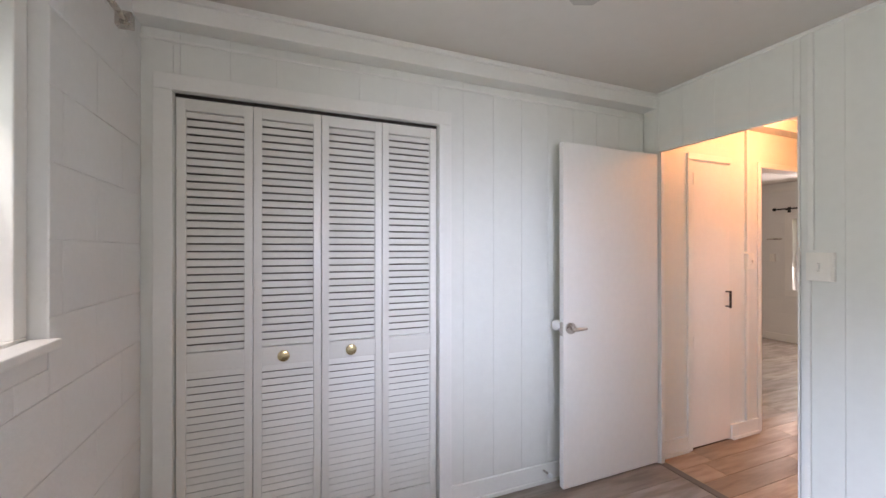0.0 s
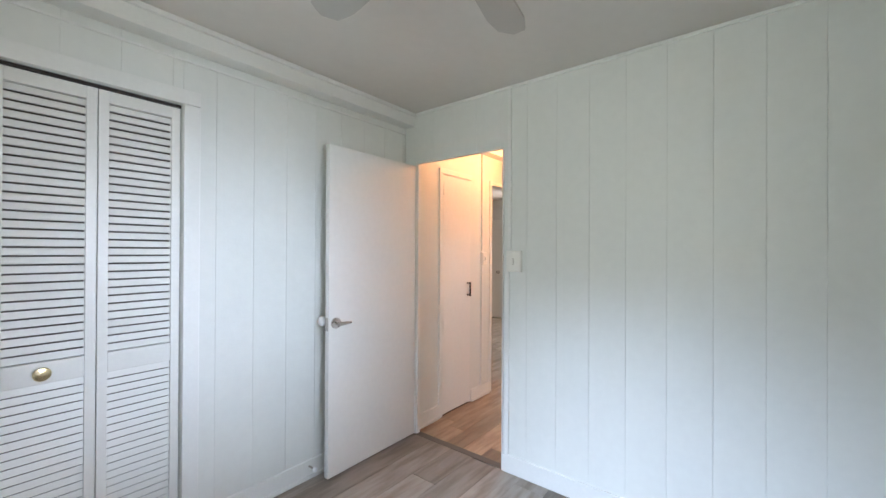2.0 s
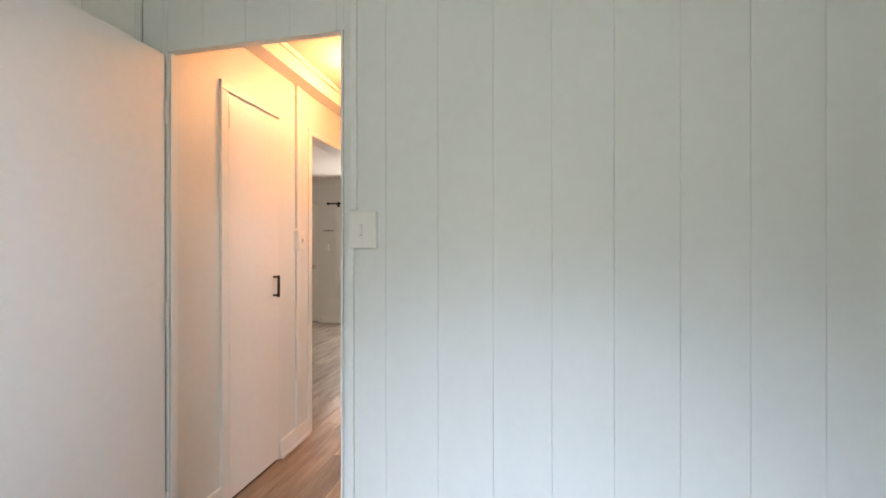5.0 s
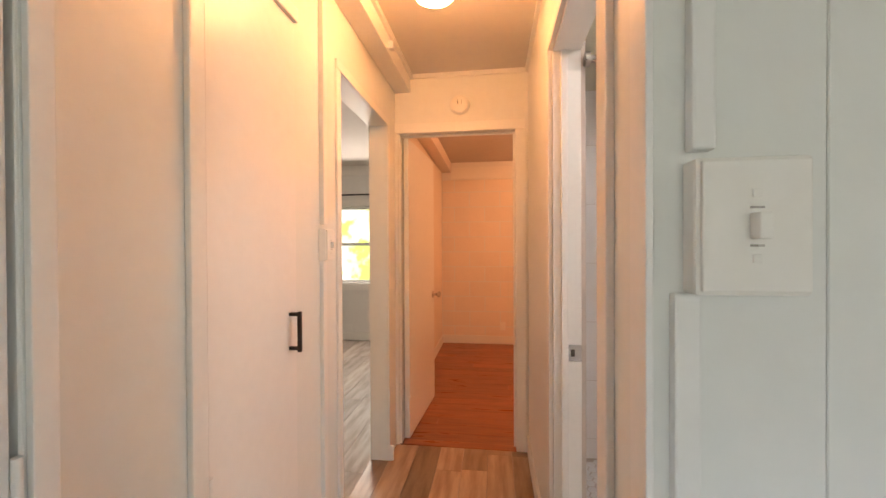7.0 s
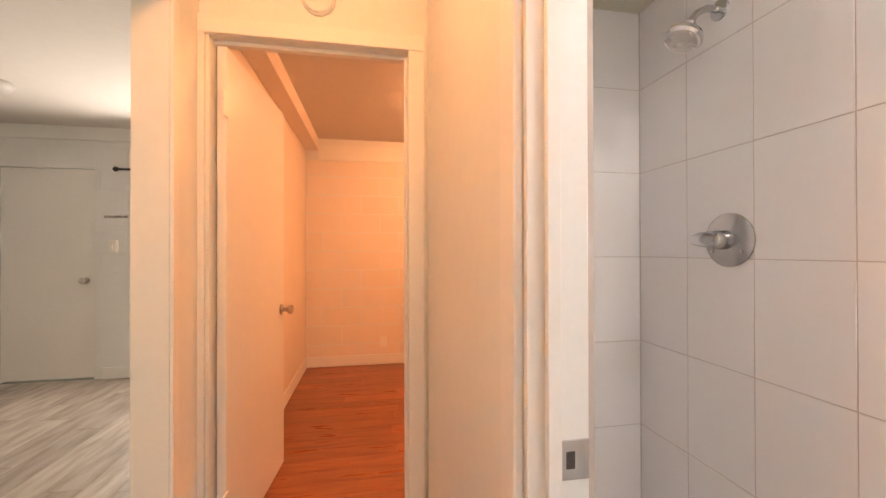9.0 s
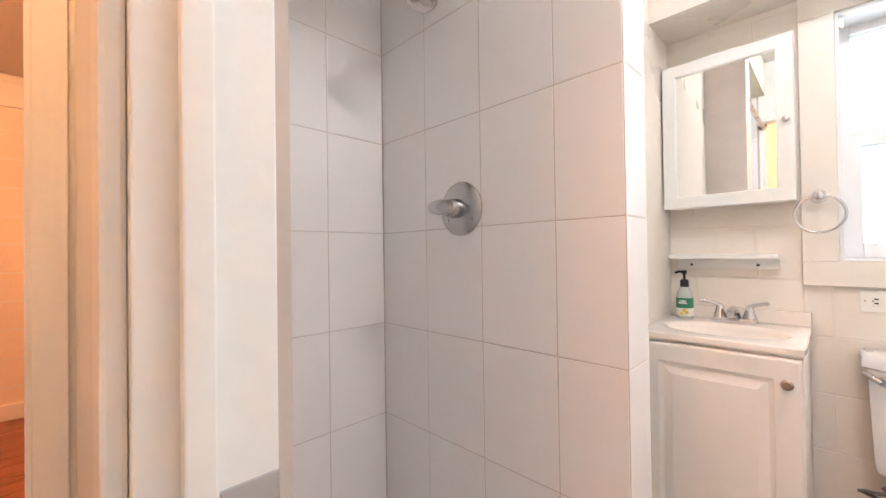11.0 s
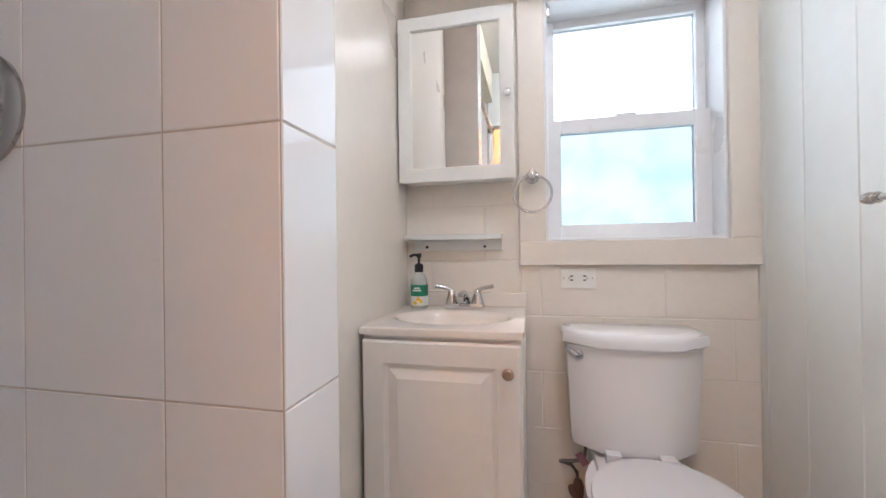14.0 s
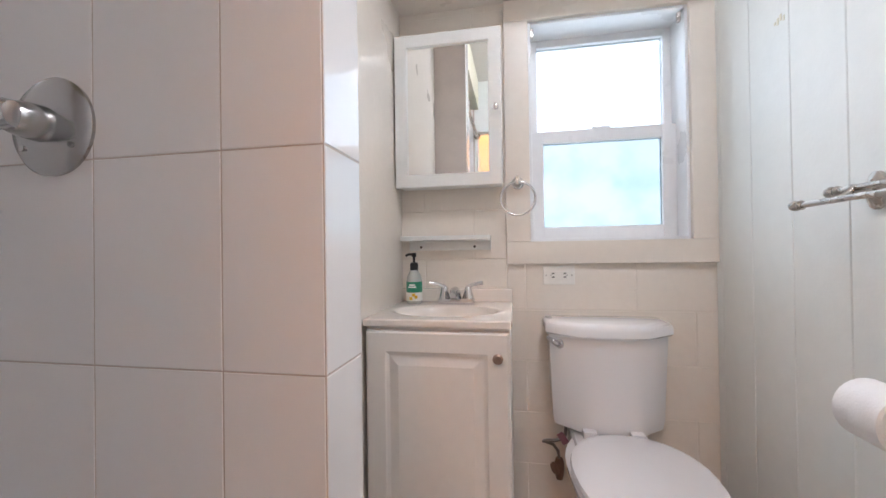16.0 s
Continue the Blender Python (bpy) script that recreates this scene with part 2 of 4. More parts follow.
def tube(bm, pts, r, seg=12):
    pts = [Vector(p) for p in pts]
    rings = []
    for i, p in enumerate(pts):
        d = (pts[min(i + 1, len(pts) - 1)] - pts[max(i - 1, 0)]).normalized()
        u = d.cross(Vector((0.31, 0.2, 0.93))).normalized()
        w = d.cross(u)
        rr = r[i] if isinstance(r, (list, tuple)) else r
        rings.append([bm.verts.new(p + rr * (u * math.cos(2 * math.pi * k / seg) + w * math.sin(2 * math.pi * k / seg))) for k in range(seg)])
    for a, b in zip(rings, rings[1:]):
        for k in range(seg):
            bm.faces.new((a[k], a[(k + 1) % seg], b[(k + 1) % seg], b[k]))
    bm.faces.new(rings[0][::-1])
    bm.faces.new(rings[-1])
    return bm


def torus(bm, c, R, r, axis=(0, 1, 0), seg=40, sub=10):
    rot = Vector(axis).to_track_quat("Z", "Y").to_matrix()
    vs = [[bm.verts.new(Vector(c) + rot @ Vector(((R + r * math.cos(b)) * math.cos(a), (R + r * math.cos(b)) * math.sin(a), r * math.sin(b))))
           for b in (2 * math.pi * j / sub for j in range(sub))] for a in (2 * math.pi * i / seg for i in range(seg))]
    for i in range(seg):
        for j in range(sub):
            bm.faces.new((vs[i][j], vs[(i + 1) % seg][j], vs[(i + 1) % seg][(j + 1) % sub], vs[i][(j + 1) % sub]))
    return bm


def loft(bm, rings):
    vs = [[bm.verts.new(p) for p in ring] for ring in rings]
    n = len(vs[0])
    for a, b in zip(vs, vs[1:]):
        for i in range(n):
            bm.faces.new((a[i], a[(i + 1) % n], b[(i + 1) % n], b[i]))
    bm.faces.new(vs[0][::-1])
    bm.faces.new(vs[-1])
    return bm


def mesh_of(name, bm, material, smooth=False):
    bmesh.ops.recalc_face_normals(bm, faces=bm.faces)
    me = bpy.data.meshes.new(name)
    bm.to_mesh(me)
    bm.free()
    me.materials.append(material)
    if smooth:
        for p in me.polygons:
            p.use_smooth = True
        me.set_sharp_from_angle(angle=radians(38))
    return me


def part(name, bm, material, parent, label="", smooth=False):
    ob = new(name, mesh_of(name, bm, material, smooth))
    ob.parent = parent
    if label:
        ob["label"] = label
    return ob


def solid(name, bm, material, label, category, kind="", group="", smooth=False):
    return tagged(new(name, mesh_of(name, bm, material, smooth)), label, category, group, kind)


def thing(name, label, category, at=(0, 0, 0), group="", kind=""):
    ob = new(name)
    ob.location = at
    return tagged(ob, label, category, group, kind)


def panel_wall(axis, c0, c1, a0, a1, z0, z1, holes=()):
    """A wall as boxes round its openings. axis: the way that it runs; c0..c1 its thickness; holes: (a0, a1, z0, z1)."""
    bm = bmesh.new()

    def add(p, q, u, v):
        if q - p > 0.001 and v - u > 0.001:
            box(bm, *((p, q, c0, c1) if axis == "x" else (c0, c1, p, q)), u, v)
    at = a0
    for h in sorted(holes):
        add(at, h[0], z0, z1)
        add(h[0], h[1], z0, h[2])
        add(h[0], h[1], h[3], z1)
        at = h[1]
    add(at, a1, z0, z1)
    return bm


PIECES = {}


def piece(name, size, place, material, parent, chamfer=0.002, face=""):
    """One flat piece (tile, plank, block, board) with chamfered rims towards the room, centred on place. Alike pieces share a mesh."""
    key = (name, tuple(round(s, 3) for s in size), material.name, face)
    if key not in PIECES:
        bm = B(-size[0] / 2, size[0] / 2, -size[1] / 2, size[1] / 2, -size[2] / 2, size[2] / 2)
        k = {"x": 0, "y": 1, "z": 2}[face[-1]]
        s = -1 if face[0] == "-" else 1
        top = [v for v in bm.verts if v.co[k] * s > 0]
        es = [e for e in bm.edges if e.verts[0] in top and e.verts[1] in top]
        bmesh.ops.bevel(bm, geom=es, offset=chamfer, segments=1, affect="EDGES")
        PIECES[key] = mesh_of(name, bm, material)
    ob = new(name, PIECES[key])
    ob.location = place
    ob.parent = parent
    return ob


# ---------------- large structure ----------------
H = 2.43
S = "structure"
BX0, BY0, BY1 = -2.83, -2.89, 0.12          # bedroom
HN, HS, HE = 0.045, -0.815, 2.09            # hall faces
BW, BN, BS = 0.035, -0.915, -2.71           # bathroom faces
FX = 4.80                                   # far wall of the two rooms beyond

# ground outside, and a garden backdrop panel that glows in place of sunlight
glow = bpy.data.materials.new("self_lit_garden_backdrop")
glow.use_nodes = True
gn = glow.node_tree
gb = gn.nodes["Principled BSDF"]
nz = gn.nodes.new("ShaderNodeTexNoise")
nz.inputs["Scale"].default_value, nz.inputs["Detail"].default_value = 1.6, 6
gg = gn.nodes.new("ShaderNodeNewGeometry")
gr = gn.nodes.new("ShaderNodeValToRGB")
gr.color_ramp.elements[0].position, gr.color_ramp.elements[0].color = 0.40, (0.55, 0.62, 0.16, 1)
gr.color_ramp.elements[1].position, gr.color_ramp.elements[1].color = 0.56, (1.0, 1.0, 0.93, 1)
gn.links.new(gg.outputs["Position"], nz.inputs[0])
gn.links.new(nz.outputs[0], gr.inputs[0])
# the garden's brightness is emission in the panel's own colours
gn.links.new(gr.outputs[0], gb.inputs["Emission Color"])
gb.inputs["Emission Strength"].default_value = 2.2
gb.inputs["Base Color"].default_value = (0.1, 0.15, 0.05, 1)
solid("backdrop", B(11.0, 11.1, -6, 12, -0.5, 7), glow, "glowing panel standing in for the sunlit garden outside the window", "backdrop", S)
solid("ground", B(-60, 60, -60, 60, -0.62, -0.5), GRASS, "green lawn around the house", "ground", S)

wall_east = solid("wall_east", panel_wall("y", 0.004, 0.031, BY0, BY1, 0, H, [(-0.758, 0.0, 0, 2.045)]), WHITE, "white panelled partition between bedroom and hall", "wall", S)
solid("wall_closet", panel_wall("x", 0.124, 0.22, BX0, 0.03, 0, H, [(-2.715, -1.507, 0, 2.078)]), WHITE, "white painted closet wall", "wall", S)
# darkened in its colour, so the gaps between the slats read as shaded
solid("closet_interior", panel_wall("x", 0.80, 0.85, BX0, 0.03, 0, H), CLOSET_SHADE, "closet back wall coloured dark to stand for shade", "wall", S)
wall_west = solid("wall_west", panel_wall("y", -3.03, BX0 - 0.003, BY0 - 0.15, 0.85, 0, H, [(-1.9, -0.545, 1.15, 2.10)]), BLOCKW, "white painted block wall with a window", "wall", S)
wall_south = solid("wall_south", panel_wall("x", BY0 - 0.15, BY0 - 0.003, BX0, 0.03, 0, H, [(-2.25, -1.05, 1.02, 2.08)]), BLOCKW, "white painted block wall of the bedroom", "wall", S)
solid("hall_wall_north", panel_wall("x", HN, HN + 0.11, 0.031, HE, 0, H, [(0.372, 0.775, 0, 2.03), (1.145, 1.876, 0, 2.04)]), WHITE, "white hall wall with closet door and opening", "wall", S)
solid("linen_back", panel_wall("x", 0.50, 0.55, 0.031, 1.145, 0, H), CLOSET_SHADE, "linen closet back coloured dark to stand for shade", "wall", S)
solid("linen_side", panel_wall("y", 1.05, 1.10, HN + 0.11, 0.50, 0, H), WHITE, "white side wall of the linen closet", "wall", S)
solid("hall_wall_south", panel_wall("x", BN, HS, 0.031, HE, 0, H, [(0.38, 1.062, 0, 2.03)]), WHITE, "white hall wall with the bathroom doorway", "wall", S)
solid("hall_wall_end", panel_wall("y", HE, HE + 0.10, -2.4, HN + 0.11, 0, H, [(-0.735, 0.022, 0, 2.045)]), WHITE, "white wall at the end of the hall", "wall", S)
wall_far = solid("wall_far", panel_wall("y", FX, FX + 0.18, -2.5, 4.2, 0, H, [(0.62, 1.62, 0.80, 1.87), (2.05, 2.83, 0, 2.03)]), BLOCKW, "painted block wall with window and door", "wall", S)
solid("room_divider", panel_wall("x", 0.10, 0.155, HE + 0.1, FX, 0, H), BLOCKP, "painted partition of the second bedroom", "wall", S)
solid("second_bedroom_south", panel_wall("x", -2.5, -2.4, HE + 0.1, FX, 0, H), BLOCKP, "painted end wall of the second bedroom", "wall", S)
solid("living_wall_north", panel_wall("x", 4.1, 4.2, 1.1, FX, 0, H), WHITE, "white living room wall", "wall", S)
solid("living_wall_west", panel_wall("y", 1.10, 1.145, 0.55, 4.1, 0, H), WHITE, "white living room wall", "wall", S)
# bathroom shell
bath_window_wall = solid("wall_bath_window", panel_wall("x", BS - 0.22, BS - 0.0006, 0.031, 2.1, 0, H, [(0.119, 0.695, 1.08, 1.945)]), BLOCKC, "cream painted block wall with window", "wall", S)
shower_wall = solid("shower_partition", panel_wall("x", -1.797, -1.6662, 1.0292, 1.97, 0, H), GROUT, "tiled shower partition", "wall", S)
shower_east = solid("shower_wall_east", panel_wall("y", 1.9212, 2.0, -1.673, BN, 0, H), GROUT, "tiled end wall of the shower", "wall", S)
shower_north = solid("shower_wall_north", B(1.066, 1.9212, BN - 0.0188, BN - 0.002, 0, 2.2), GROUT, "tiled side wall of the shower", "wall", S)
solid("alcove_wall", panel_wall("y", 1.22, 1.32, BS, -1.797, 0, H), CREAM, "glossy cream alcove wall beside the vanity", "wall", S)
solid("bath_beam", B(BW, 1.22, BS, -2.47, 2.035, H - 0.003), CREAM, "cream painted beam over the window", "beam", S)
solid("shower_soffit", B(1.03, 1.928, -1.673, BN - 0.012, 2.20, H - 0.003), OLIVE, "cream painted lowered shower ceiling", "ceiling", S)

# floors and ceilings
fl_bed = solid("floor_bedroom", B(BX0, 0.03, BY0, 0.85, -0.15, -0.012), JOINT, "grey oak plank floor", "floor", S)
fl_hall = solid("floor_hall", B(0.03, HE + 0.05, BN, 0.55, -0.15, -0.012), JOINT, "warm oak plank floor", "floor", S)
fl_liv = solid("floor_living", B(1.1, FX + 0.2, 0.155, 4.2, -0.151, -0.013), JOINT, "grey oak plank floor", "floor", S)
fl_bed2 = solid("floor_second_bedroom", B(HE + 0.05, FX, -2.4, 0.155, -0.152, -0.014), JOINT, "red laminate plank floor", "floor", S)
solid("floor_bathroom", B(0.03, 1.0, BS, BN, -0.15, -0.001), MOSAIC, "pale bathroom floor", "floor", S)
solid("shower_pan", B(1.0, 1.928, -1.673, BN, -0.15, 0.07), GROUT, "grouted shower floor", "floor", S)
solid("shower_curb", B(1.0, 1.07, -1.66, BN - 0.012, 0.072, 0.13, 0.006), MOSAIC, "pale tiled shower curb", "curb", S)
solid("ceiling", B(-3.1, FX + 0.2, -3.1, 4.2, H, H + 0.12), CEIL, "flat off-white ceiling", "ceiling", S)

# beams and crown strips
solid("beam_bedroom", B(BX0, 0.004, 0.02, 0.124, 2.335, H - 0.002, 0.004), TRIMW, "white boxed beam over the closet", "beam", S)
solid("beam_hall", B(0.031, HE, -0.06, HN, 2.315, H - 0.002, 0.004), TRIMW, "white boxed beam along the hall", "beam", S)
solid("beam_second_bedroom", B(HE + 0.1, FX, -0.03, 0.10, 2.30, H - 0.002, 0.004), BLOCKP, "painted boxed beam in the second bedroom", "beam", S)


def strip(name, bm, label, material=TRIMW):
    return solid(name, bm, material, label, "trim", S)


for a in ((BX0, 0.004, 0.002, 0.02, 2.405, H - 0.001), (BX0, 0.004, 0.112, 0.124, 2.285, 2.297),
          (-0.012, 0.004, BY0, 0.0, 2.412, H - 0.001),
          (0.05, HE, -0.078, -0.06, 2.40, H - 0.001), (0.031, HE, HS, HS + 0.018, 2.40, H - 0.001), (HE - 0.018, HE, HS, -0.078, 2.40, H - 0.001),
          (FX - 0.02, FX, -2.4, -0.03, 2.20, 2.36), (FX - 0.025, FX, 0.155, 4.1, 2.30, H - 0.001)):
    strip("trim", B(*a, 0.003), "white painted crown strip")


def skirt(x0, x1, y0, y1, h=0.11):
    """A baseboard with a rounded top edge and a shoe strip."""
    ob = strip("baseboard", B(x0, x1, y0, y1, 0, h, 0.004), "white painted baseboard")
    return ob


skirt(-1.447, -0.004, 0.108, 0.124)
skirt(BX0, -2.78, 0.108, 0.124)
skirt(-0.012, 0.004, BY0, -0.76)
skirt(0.031, 0.32, HN - 0.014, HN)
skirt(0.79, 1.10, HN - 0.014, HN)
skirt(1.12, HE, HS, HS + 0.014)
skirt(FX - 0.016, FX, -2.4, 0.10)
skirt(HE + 0.1, FX - 0.016, 0.086, 0.10)
skirt(FX - 0.016, FX, 0.155, 1.98)
strip("trim", B(BW, 0.77, BS, BS + 0.012, 0, 0.035, 0.003), "cream painted floor strip", CREAM)
for a in ((-1.447, -0.004, 0.096, 0.108), (0.031, 0.32, HN - 0.026, HN - 0.014), (0.79, 1.10, HN - 0.026, HN - 0.014)):
    strip("trim", B(*a, 0, 0.022, 0.004), "white painted shoe strip")


def casing(name, axis, face, a0, a1, top, width, depth, label, material=TRIMW, legs=(True, True), bottom=0.0):
    """Door or window casing on a wall face: two legs and a head, each a part. depth may be negative: it points into the room."""
    th = thing(name, label, "trim", kind=S)
    lo, hi = min(face, face + depth), max(face, face + depth)

    def bar(nm, p, q, u, v):
        part(nm, B(*((p, q, lo, hi) if axis == "x" else (lo, hi, p, q)), u, v, 0.004), material, th)
    if legs[0]:
        bar("casing_leg", a0 - width, a0, bottom, top)
    if legs[1]:
        bar("casing_leg", a1, a1 + width, bottom, top)
    bar("casing_head", a0 - (width if legs[0] else 0), a1 + (width if legs[1] else 0), top + 0.0005, top + width)
    return th


casing("trim_closet", "x", 0.124, -2.715, -1.507, 2.078, 0.070, -0.022, "white painted closet door casing")
casing("trim_linen", "x", HN, 0.365, 0.781, 2.035, 0.045, -0.016, "white painted linen closet casing", legs=(True, False))
casing("trim_end_door", "y", HE, -0.735, 0.022, 2.045, 0.066, -0.016, "white painted casing of the end door")
casing("trim_bath_door", "x", HS, 0.38, 1.062, 2.03, 0.065, 0.016, "white painted bathroom door casing")
casing("trim_opening", "x", HN, 1.145, 1.876, 2.04, 0.04, -0.012, "white painted strip beside the living room opening", legs=(True, True))

# doorway linings and stops
door_frames = ((0.38, 0.392, BN, HS, 0, 2.03), (1.05, 1.062, BN, HS, 0, 2.03), (0.392, 1.05, BN, HS, 2.018, 2.03),
               (1.038, 1.05, BN + 0.05, HS - 0.028, 0, 2.018))
for a in door_frames:
    strip("trim", B(*a, 0.002), "white painted bathroom doorway lining")
for a in ((HE + 0.04, HE + 0.055, -0.735, -0.722, 0, 2.045), (HE + 0.04, HE + 0.055, -0.722, 0.009, 2.03, 2.045), (HE - 0.001, HE + 0.1, 0.010, 0.022, 0, 2.045)):
    strip("trim", B(*a, 0.002), "white painted door stop")
strip("trim", B(-0.008, 0.038, -0.7575, -0.7495, 0, 2.043, 0.002), "white painted doorway edge strip")
strip("trim", B(0.006, 0.038, -0.012, -0.001, 0, 2.043, 0.002), "white painted hinge jamb")
strip("trim", B(-0.014, 0.004, -0.812, -0.790, 1.40, 2.41, 0.003), "white painted wire cover strip above the switch")
strip("trim", B(-0.012, 0.004, -0.80, -0.775, 0.11, 1.26, 0.003), "white painted wire cover strip below the switch")
strip("trim", B(0.955, 0.985, HN - 0.02, HN, 1.39, 2.31, 0.003), "white painted wire cover strip in the hall")
strip("trim", B(0.955, 0.985, HN - 0.016, HN, 0.11, 1.26, 0.003), "white painted wire cover strip in the hall")
strip("trim", B(0.0, 0.05, -0.758, 0.0, -0.01, 0.004, 0.002), "dark threshold strip between bedroom and hall", mat("threshold", (0.12, 0.10, 0.085), 0.5, vary=0.1, scale=20))
strip("trim", B(HE - 0.01, HE + 0.06, -0.735, 0.0, -0.01, 0.005, 0.002), "dark red threshold strip", REDWOOD)
strip("trim", B(1.145, 1.876, 0.045, 0.155, -0.012, 0.001), "oak threshold strip to the living room", PLANKW)


# ---------------- windows ----------------
def sash(th, axis, c0, c1, a0, a1, z0, z1, w, material, pane_mat, wb=None, label="white vinyl sash"):
    """A sash frame with its pane. Runs along axis, c0..c1 its depth."""
    wb = wb or w
    bm = bmesh.new()
    put = lambda p, q, u, v: box(bm, *((p, q, c0, c1) if axis == "x" else (c0, c1, p, q)), u, v, 0.003)
    put(a0, a0 + w, z0, z1)
    put(a1 - w, a1, z0, z1)
    put(a0 + w, a1 - w, z0, z0 + wb)
    put(a0 + w, a1 - w, z1 - w, z1)
    fr = part("sash", bm, material, th, label)
    mid = (c0 + c1) / 2
    p = (a0 + w - 0.004, a1 - w + 0.004)
    bm2 = B(*((*p, mid - 0.002, mid + 0.002) if axis == "x" else (mid - 0.002, mid + 0.002, *p)), z0 + wb - 0.004, z1 - w + 0.004)
    pane = part("pane", bm2, pane_mat, fr)
    pane.visible_shadow = False
    return fr


wb_ = thing("window_1", "white double-hung bathroom window with obscure glass", "window", kind=S)
y = BS
for a in ((0.035, 0.119, 1.08, 1.945), (0.695, 0.789, 1.08, 1.945), (0.035, 0.789, 0.993, 1.0795), (0.035, 0.789, 1.9455, 2.032)):
    part("window_casing", B(a[0], a[1], y - 0.002, y + 0.022, a[2], a[3], 0.003), CREAM, wb_, "cream painted flat casing")
for a in ((0.1195, 0.130, 1.08, 1.945), (0.684, 0.6945, 1.08, 1.945), (0.130, 0.684, 1.08, 1.09), (0.130, 0.684, 1.934, 1.945)):
    part("reveal", B(a[0], a[1], y - 0.17, y + 0.005, a[2], a[3], 0.002), VINYL, wb_)
sash(wb_, "x", y - 0.165, y - 0.125, 0.130, 0.684, 1.505, 1.934, 0.03, VINYL, FROST)
sash(wb_, "x", y - 0.122, y - 0.085, 0.130, 0.684, 1.09, 1.535, 0.05, VINYL, RIBBED)
part("latch", B(0.37, 0.44, y - 0.12, y - 0.09, 1.535, 1.547, 0.004), VINYL, wb_)
for xx in (0.134, 0.672):
    part("bracket", B(xx, xx + 0.012, y - 0.03, y - 0.012, 1.895, 1.93, 0.002), NICKEL, wb_, "small grey blind bracket")

ww = thing("window_2", "white bedroom window in a deep reveal", "window", kind=S)
for a in ((-1.897, -0.548, 1.153, 1.185), (-1.897, -0.548, 2.065, 2.097), (-0.60, -0.548, 1.185, 2.065), (-1.897, -1.85, 1.185, 2.065)):
    part("window_frame", B(-3.02, -2.87, a[0], a[1], a[2], a[3], 0.004), TRIMW, ww)
part("window_sill", B(-2.868, -2.80, -1.896, -0.549, 1.153, 1.178, 0.006), TRIMW, ww)
sash(ww, "y", -2.985, -2.95, -1.85, -1.225, 1.185, 2.065, 0.04, VINYL, CLEAR)
sash(ww, "y", -2.985, -2.95, -1.225, -0.60, 1.185, 2.065, 0.04, VINYL, CLEAR)
w4 = thing("window_4", "white bedroom window in the block wall", "window", kind=S)
for a in ((-2.25, -2.20, 1.02, 2.08), (-1.10, -1.05, 1.02, 2.08), (-2.20, -1.10, 1.02, 1.07), (-2.20, -1.10, 2.03, 2.08)):
    part("window_frame", B(a[0], a[1], BY0 - 0.14, BY0 + 0.01, a[2], a[3], 0.004), TRIMW, w4)
sash(w4, "x", BY0 - 0.09, BY0 - 0.05, -2.20, -1.10, 1.07, 1.57, 0.04, VINYL, CLEAR)
sash(w4, "x", BY0 - 0.13, BY0 - 0.095, -2.20, -1.10, 1.54, 2.03, 0.04, VINYL, CLEAR)
wl = thing("window_3", "white double-hung living room window", "window", kind=S)
for a in ((0.54, 0.62, 0.80, 1.87), (1.62, 1.72, 0.80, 1.87), (0.54, 1.72, 1.8705, 1.96), (0.54, 1.72, 0.70, 0.7995)):
    part("window_casing", B(FX - 0.02, FX + 0.002, *a, 0.003), TRIMW, wl)
sash(wl, "y", FX + 0.10, FX + 0.14, 0.62, 1.62, 1.32, 1.87, 0.035, VINYL, CLEAR)
sash(wl, "y", FX + 0.06, FX + 0.10, 0.62, 1.62, 0.80, 1.36, 0.035, VINYL, CLEAR)


# ---------------- doors ----------------
def lever(parent, at, side, away, material=NICKEL):
    """A round rose with a lever: side = the way it points out of the leaf (unit), away = the way the lever lies."""
    s, a, p = Vector(side), Vector(away), Vector(at)
    hd = part("door_handle", tube(cyl(cyl(bmesh.new(), p, p + s * 0.012, 0.033), p + s * 0.01, p + s * 0.05, 0.012), [p + s * 0.05 - a * 0.01, p + s * 0.055 + a * 0.02, p + s * 0.053 + a * 0.05, p + s * 0.05 + a * 0.078], [0.012, 0.011, 0.009, 0.007]), material, parent, "satin nickel lever handle", True)
    return hd


d1 = thing("door_1", "white flush wooden bedroom door standing open", "door", (-0.01, 0.0, 0), kind=S)
part("leaf", B(-0.768, 0.0, 0.0, 0.036, 0.012, 2.03, 0.003), DOORW, d1)
lever(d1, (-0.72, 0.0, 0.945), (0, -1, 0), (1, 0, 0))
part("latch_plate", B(-0.7705, -0.768, 0.006, 0.030, 0.90, 0.98), NICKEL, d1)
back = part("back_handle", cyl(cyl(bmesh.new(), (-0.72, 0.036, 0.945), (-0.72, 0.048, 0.945), 0.032), (-0.72, 0.045, 0.945), (-0.72, 0.085, 0.945), 0.011), NICKEL, d1)
part("knob_cover", lathe(bmesh.new(), [(0.012, 0), (0.026, 0.004), (0.031, 0.018), (0.028, 0.034), (0.012, 0.04)], (-0.748, 0.062, 0.955), (-1, 0, 0)), CAPW, d1, "white plastic knob cover", True)
for z in (0.25, 1.0, 1.8):
    part("hinge", cyl(bmesh.new(), (0.004, -0.004, z - 0.045), (0.004, -0.004, z + 0.045), 0.006), TRIMW, d1)
d1.rotation_euler = (0, 0, radians(0.6))

stop = thing("door_stop", "white rubber-tipped door stop on the baseboard", "door stop", (-0.83, 0.108, 0.075))
part("rod", cyl(bmesh.new(), (0, 0, 0), (0, -0.055, 0), 0.006), NICKEL, stop)
